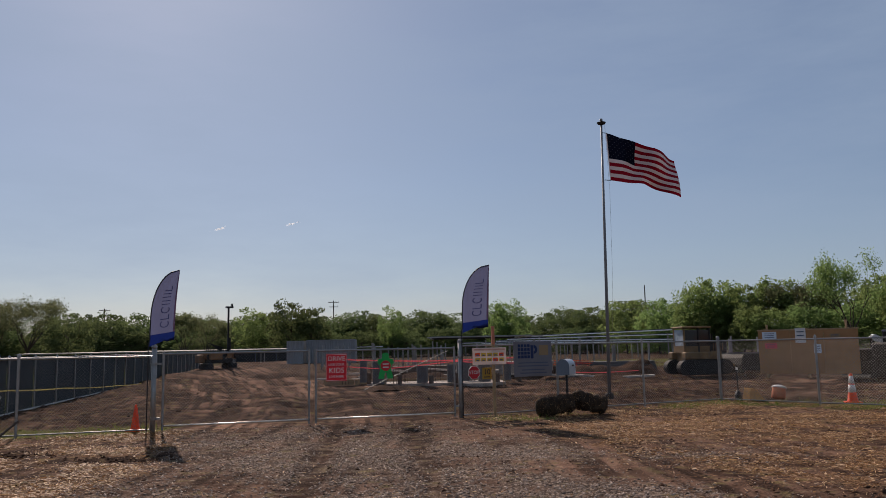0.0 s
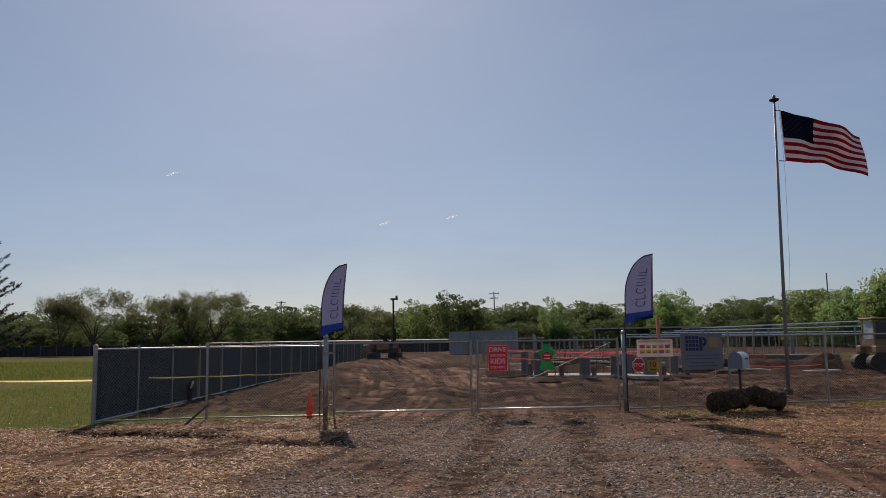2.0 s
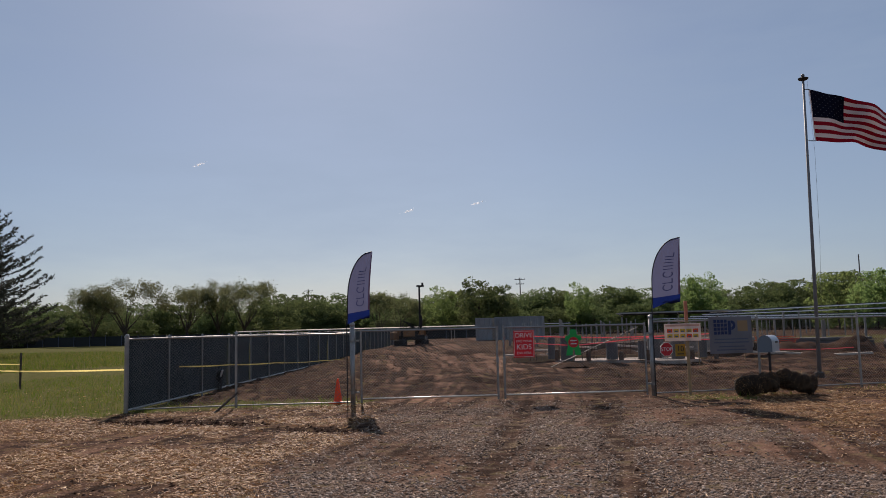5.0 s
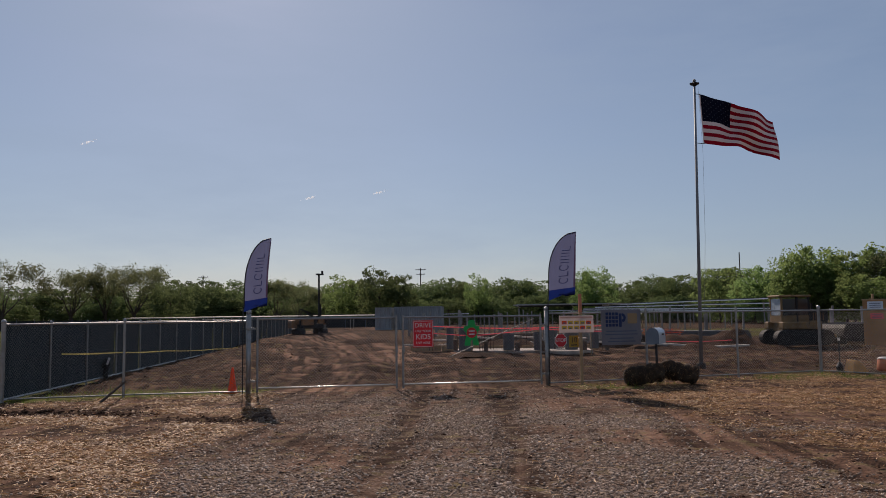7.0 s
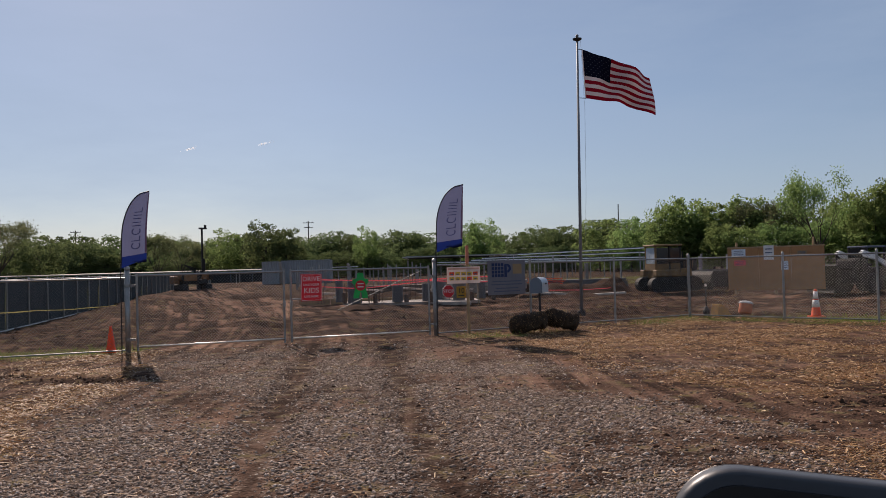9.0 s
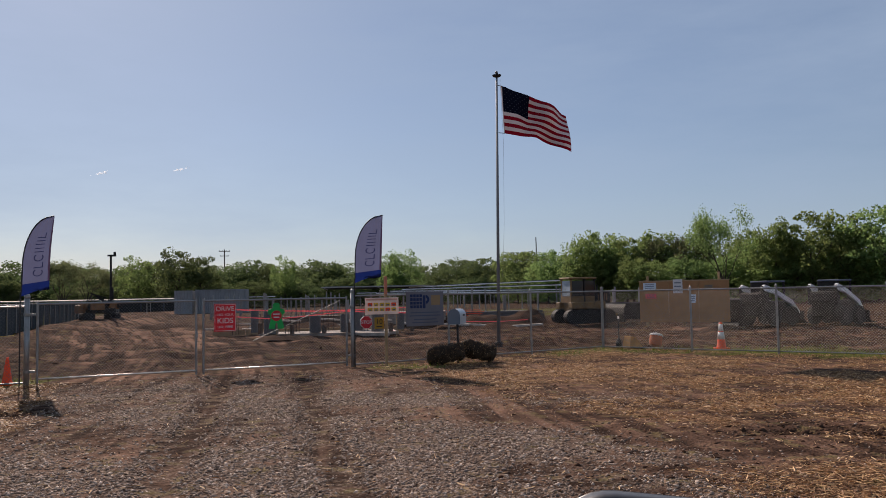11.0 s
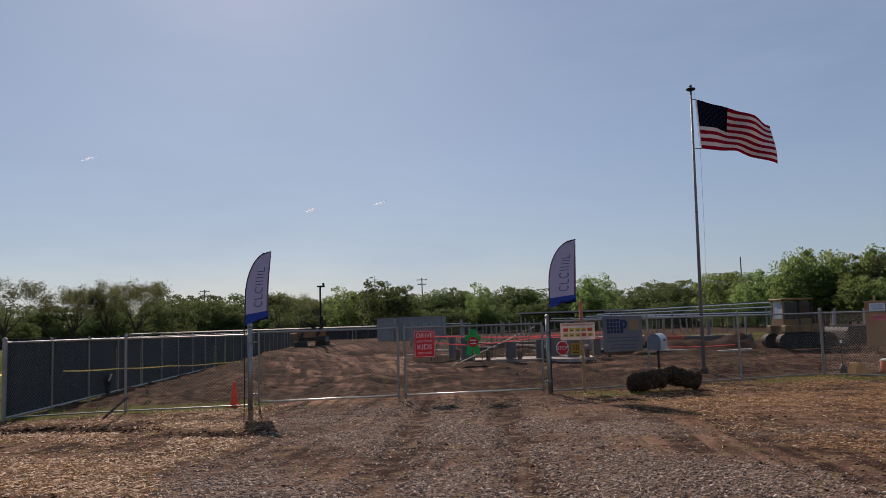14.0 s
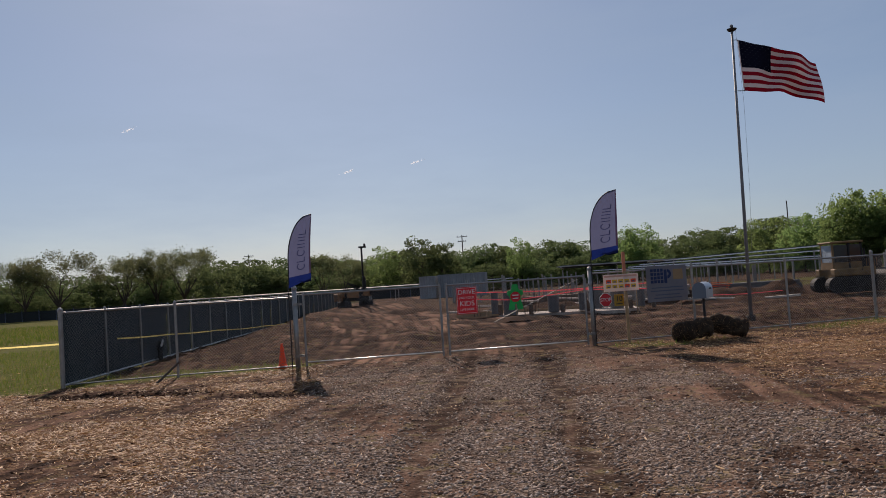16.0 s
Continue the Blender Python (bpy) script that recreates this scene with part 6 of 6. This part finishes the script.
SY = 0.16                              # the side of the truck that faces the gate
def side(outline, y, t, name, m=M_CARPAINT, label=""):
    return part(name, Shape().plate(outline, t, pose(0, y, 0)), m, g, label)
for y in (SY, SY - 1.9):
    side([(-3.4, 0.5), (-2.9, 0.5), (-2.75, 0.85), (-2.1, 0.85), (-1.95, 0.5), (1.55, 0.5), (1.7, 0.85), (2.35, 0.85), (2.5, 0.5), (2.75, 0.55), (2.75, 1.05), (0.95, 1.17), (0.70, 1.22), (-1.1, 1.22), (-3.4, 1.16)], y, 0.05, "side_panel")
part("roof", Shape().box((-0.25, SY - 0.95, 2.10), (1.55, 1.75, 0.06), ch=0.025), M_CARPAINT, g)
for y in (SY - 0.06, SY - 1.84):
    part("pillar", Shape().tube((0.98, y, 1.18), (0.62, y, 2.08), 0.035, n=8), M_CARPAINT, g)
    part("pillar", Shape().tube((-1.05, y, 1.2), (-1.0, y, 2.08), 0.05, n=8), M_CARPAINT, g)
part("bonnet", Shape().box((1.85, SY - 0.95, 1.06), (1.75, 1.80, 0.06), ch=0.02), M_CARPAINT, g)
part("nose", Shape().box((2.72, SY - 0.95, 0.80), (0.08, 1.84, 0.5), ch=0.03), M_CARTRIM, g)
part("bumper", Shape().box((2.82, SY - 0.95, 0.55), (0.16, 1.9, 0.22), ch=0.05), M_CARTRIM, g)
part("windscreen", Shape().add([(0.98, SY - 0.12, 1.2), (0.98, SY - 1.78, 1.2), (0.62, SY - 1.78, 2.06), (0.62, SY - 0.12, 2.06)], [(0, 1, 2, 3)]), M_GLASS, g)
part("rear_wall", Shape().box((-1.08, SY - 0.95, 1.0), (0.05, 1.8, 0.9)), M_CARPAINT, g)
part("bed_floor", Shape().box((-2.25, SY - 0.95, 0.72), (2.2, 1.8, 0.05)), M_CARPAINT, g)
part("tailgate", Shape().box((-3.38, SY - 0.95, 0.88), (0.06, 1.8, 0.56), ch=0.015), M_CARPAINT, g)
part("cab_floor", Shape().box((0.0, SY - 0.95, 0.5), (2.1, 1.8, 0.06)), M_MACHDARK, g)
part("dashboard", Shape().box((0.85, SY - 0.95, 1.08), (0.35, 1.75, 0.2), ch=0.05), M_MACHDARK, g)
part("seat", Shape().box((-0.35, SY - 0.65, 0.85), (0.55, 0.55, 0.2), ch=0.06).box((-0.68, SY - 0.65, 1.25), (0.16, 0.52, 0.7), ch=0.05), M_MACHDARK, g)
for x in (2.02, -2.42):
    for y in (SY - 0.08, SY - 1.82):
        w = part("wheel", Shape().lathe([(0.22, -0.12), (0.36, -0.12), (0.39, -0.08), (0.39, 0.08), (0.36, 0.12), (0.22, 0.12)], 24, pose(x, y, 0.39, 90)), M_RUBBER, g)
        part("rim", Shape().lathe([(0.21, -0.11), (0.21, 0.11)], 16, pose(x, y, 0.39, 90)), M_CARTRIM, w)
mm = pose(0.3985, 0.70, 1.430, 0, 5, -14)                 # mirror axes: -y toward the driver


def rounded(w, h, r, k=0.0):
    """Outline of a rounded rectangle shrunk by k."""
    w, h, r = w / 2 - k, h / 2 - k, max(0.004, r - k)
    return [(sx * (w - r) + r * math.cos(a0 + i * math.pi / 16), sz * (h - r) + r * math.sin(a0 + i * math.pi / 16))
            for sx, sz, a0 in ((1, 1, 0), (-1, 1, math.pi / 2), (-1, -1, math.pi), (1, -1, 1.5 * math.pi)) for i in range(9)]


hs, rings = Shape(), [(0.004, 0.001), (0.0, 0.006), (0.0, 0.024), (0.003, 0.026), (0.003, 0.029), (0.001, 0.031), (0.005, 0.042), (0.022, 0.066), (0.05, 0.08)]
for kk, dy in rings:
    hs.v += [tuple(mm @ Vector((x, dy - 0.03, z))) for x, z in rounded(0.30, 0.225, 0.062, kk)]
nn = 36
hs.f = [(a * nn + i, a * nn + (i + 1) % nn, (a + 1) * nn + (i + 1) % nn, (a + 1) * nn + i) for a in range(len(rings) - 1) for i in range(nn)] + [tuple(range((len(rings) - 1) * nn, len(rings) * nn)), tuple(reversed(range(nn)))]
mir = part("door_mirror", hs, M_CARTRIM, g, "grey mirror housing with a dark glass", True)
# plain black glass: the reflection of the dark cab is put into its colour
part("mirror_glass", Shape().plate(rounded(0.30, 0.225, 0.062, 0.013), 0.006, mm @ pose(0, -0.030, 0)), M_BLACK, mir, "dark mirror glass")
part("mirror_arm", Shape().path([(0.50, 0.66, 1.40), (0.62, 0.40, 1.33), (0.70, 0.16, 1.24)], 0.03, 8), M_CARTRIM, mir)


# ---- loose stuff on the ground ----
OCTA_V = np.array([(1, 0, 0), (-1, 0, 0), (0, 1, 0), (0, -1, 0), (0, 0, 1), (0, 0, -1)], float)
OCTA_F = np.array([(0, 2, 4), (2, 1, 4), (1, 3, 4), (3, 0, 4), (2, 0, 5), (1, 2, 5), (3, 1, 5), (0, 3, 5)])


def scatter_lumps(pts, smin, smax, flat, power=2.0):
    n = len(pts)
    sz = smin + (smax - smin) * rng.uniform(0, 1, (n, 1, 1)) ** power
    v = OCTA_V[None] * rng.uniform(0.6, 1.3, (n, 1, 3)) * sz + rng.normal(size=(n, 6, 3)) * sz * 0.18
    a = rng.uniform(0, 2 * np.pi, n)
    c, s = np.cos(a)[:, None], np.sin(a)[:, None]
    x, y = v[:, :, 0] * c - v[:, :, 1] * s, v[:, :, 0] * s + v[:, :, 1] * c
    tilt = rng.normal(0, 0.35, (n, 1))
    z = v[:, :, 2] * flat + x * tilt * 0.5
    v = np.stack([x, y, z], 2) + pts[:, None, :]
    f = (OCTA_F[None] + 6 * np.arange(n)[:, None, None]).reshape(-1, 3)
    return v.reshape(-1, 3), f


def sample(n, box, chance, seed):
    """Places on the ground inside the box, kept by chance(x, y)."""
    random.seed(seed)
    out = []
    x0, x1, y0, y1, bias = box
    for _ in range(n):
        y = y0 + (y1 - y0) * random.random() ** bias
        half = min(1.0, (y + 3) / (y1 + 3)) if bias > 1 else 1.0
        x = (x0 + x1) / 2 + (x1 - x0) / 2 * half * random.uniform(-1, 1)
        if random.random() < chance(x, y):
            out.append((x, y, ground_z(x, y)))
    return np.array(out)


def stuff(name, label, cat, v, k, m, f):
    return tagged(new(name, fast_mesh(name, v, k, m, f)), label, cat, kind="stuff")


pts = sample(230000, (-12, 12, 4.8, 18.5, 1.4), lambda x, y: zones(x, y)[0] * 0.95 + 0.03, 51)
v, f = scatter_lumps(pts, 0.006, 0.030, 0.65, 2.4)
stuff("gravel", "loose grey crushed gravel on the drive", "gravel", v, 3, M_STONE, f)
pts = sample(26000, (-16, 18, 18, 52, 1.0), lambda x, y: 0.75 if (y > fence_y(x) + 0.3 and x > green_x(y) + 0.4) else 0, 52)
v, f = scatter_lumps(pts, 0.01, 0.06, 0.45, 3.5)
stuff("soil_clods", "brown clods of churned soil", "soil", v, 3, M_CLOD, f)
pts = sample(9000, (-15, 15, 4.8, 20.5, 1.4), lambda x, y: (1 - zones(x, y)[0]) * 0.6 if y < fence_y(x) else 0, 53)
v, f = scatter_lumps(pts, 0.008, 0.045, 0.5, 2.5)
stuff("soil_clods", "brown clods of soil among straw", "soil", v, 3, M_CLOD, f)


near_hole = lambda x, y: max(math.exp(-((x - cx) / sx) ** 2 - ((y - cy) / (sy * 0.8)) ** 2) for cx, cy, sx, sy in HOLES)
pts = sample(110000, (-13, 11, 8.5, 15.2, 1.0), near_hole, 57)
v, f = scatter_lumps(pts, 0.012, 0.055, 0.8, 2.2)
stuff("soil_clods", "dark clods of soil thrown up by ruts", "soil", v, 3, M_SOIL, f)


def scatter_straw(pts, lmin, lmax, w):
    n = len(pts)
    a = rng.uniform(0, 2 * np.pi, n)
    ln = rng.uniform(lmin, lmax, n)
    d = np.stack([np.cos(a), np.sin(a), rng.normal(0, 0.16, n)], 1) * ln[:, None] / 2
    s = np.stack([-np.sin(a), np.cos(a), rng.normal(0, 0.5, n)], 1) * (w * rng.uniform(0.5, 1.3, (n, 1))) / 2
    p = pts + np.array([0, 0, 1]) * rng.uniform(0.004, 0.035, (n, 1))
    v = np.stack([p - d - s, p + d - s, p + d + s, p - d + s], 1).reshape(-1, 3)
    return v, np.arange(4 * n).reshape(n, 4)


pts = sample(360000, (-24, 24, 5.5, 23.0, 1.15), lambda x, y: (zones(x, y)[1] ** 1.3 + 0.02) if y < fence_y(x) + 0.2 or x < green_x(y) else 0, 54)
v, f = scatter_straw(pts, 0.02, 0.10, 0.0085)
stuff("straw", "scattered dry golden straw mulch", "straw", v, 4, M_STRAW, f)


def scatter_grass(pts, hmin, hmax, w):
    n = len(pts)
    a = rng.uniform(0, 2 * np.pi, n)
    h = rng.uniform(hmin, hmax, n)
    s = np.stack([np.cos(a), np.sin(a), 0 * a], 1) * w / 2
    tip = pts + np.stack([rng.normal(0, 0.35, n) * h, rng.normal(0, 0.35, n) * h, h], 1)
    v = np.stack([pts - s, pts + s, tip], 1).reshape(-1, 3)
    return v, np.arange(3 * n).reshape(n, 3)


pts = sample(60000, (-24, 22, 13.0, 30.0, 1.0), lambda x, y: zones(x, y)[2] ** 1.5, 55)
v, f = scatter_grass(pts, 0.05, 0.17, 0.014)
stuff("grass", "short spring grass along the fence", "grass", v, 3, M_GRASS, f)
pts = sample(60000, (-75, -14, 14, 75, 1.3), lambda x, y: 0.9 if x < green_x(y) - 0.1 else 0, 56)
v, f = scatter_grass(pts, 0.10, 0.30, 0.035)
stuff("grass", "rough yellow-green field grass", "grass", v, 3, M_GRASS, f)
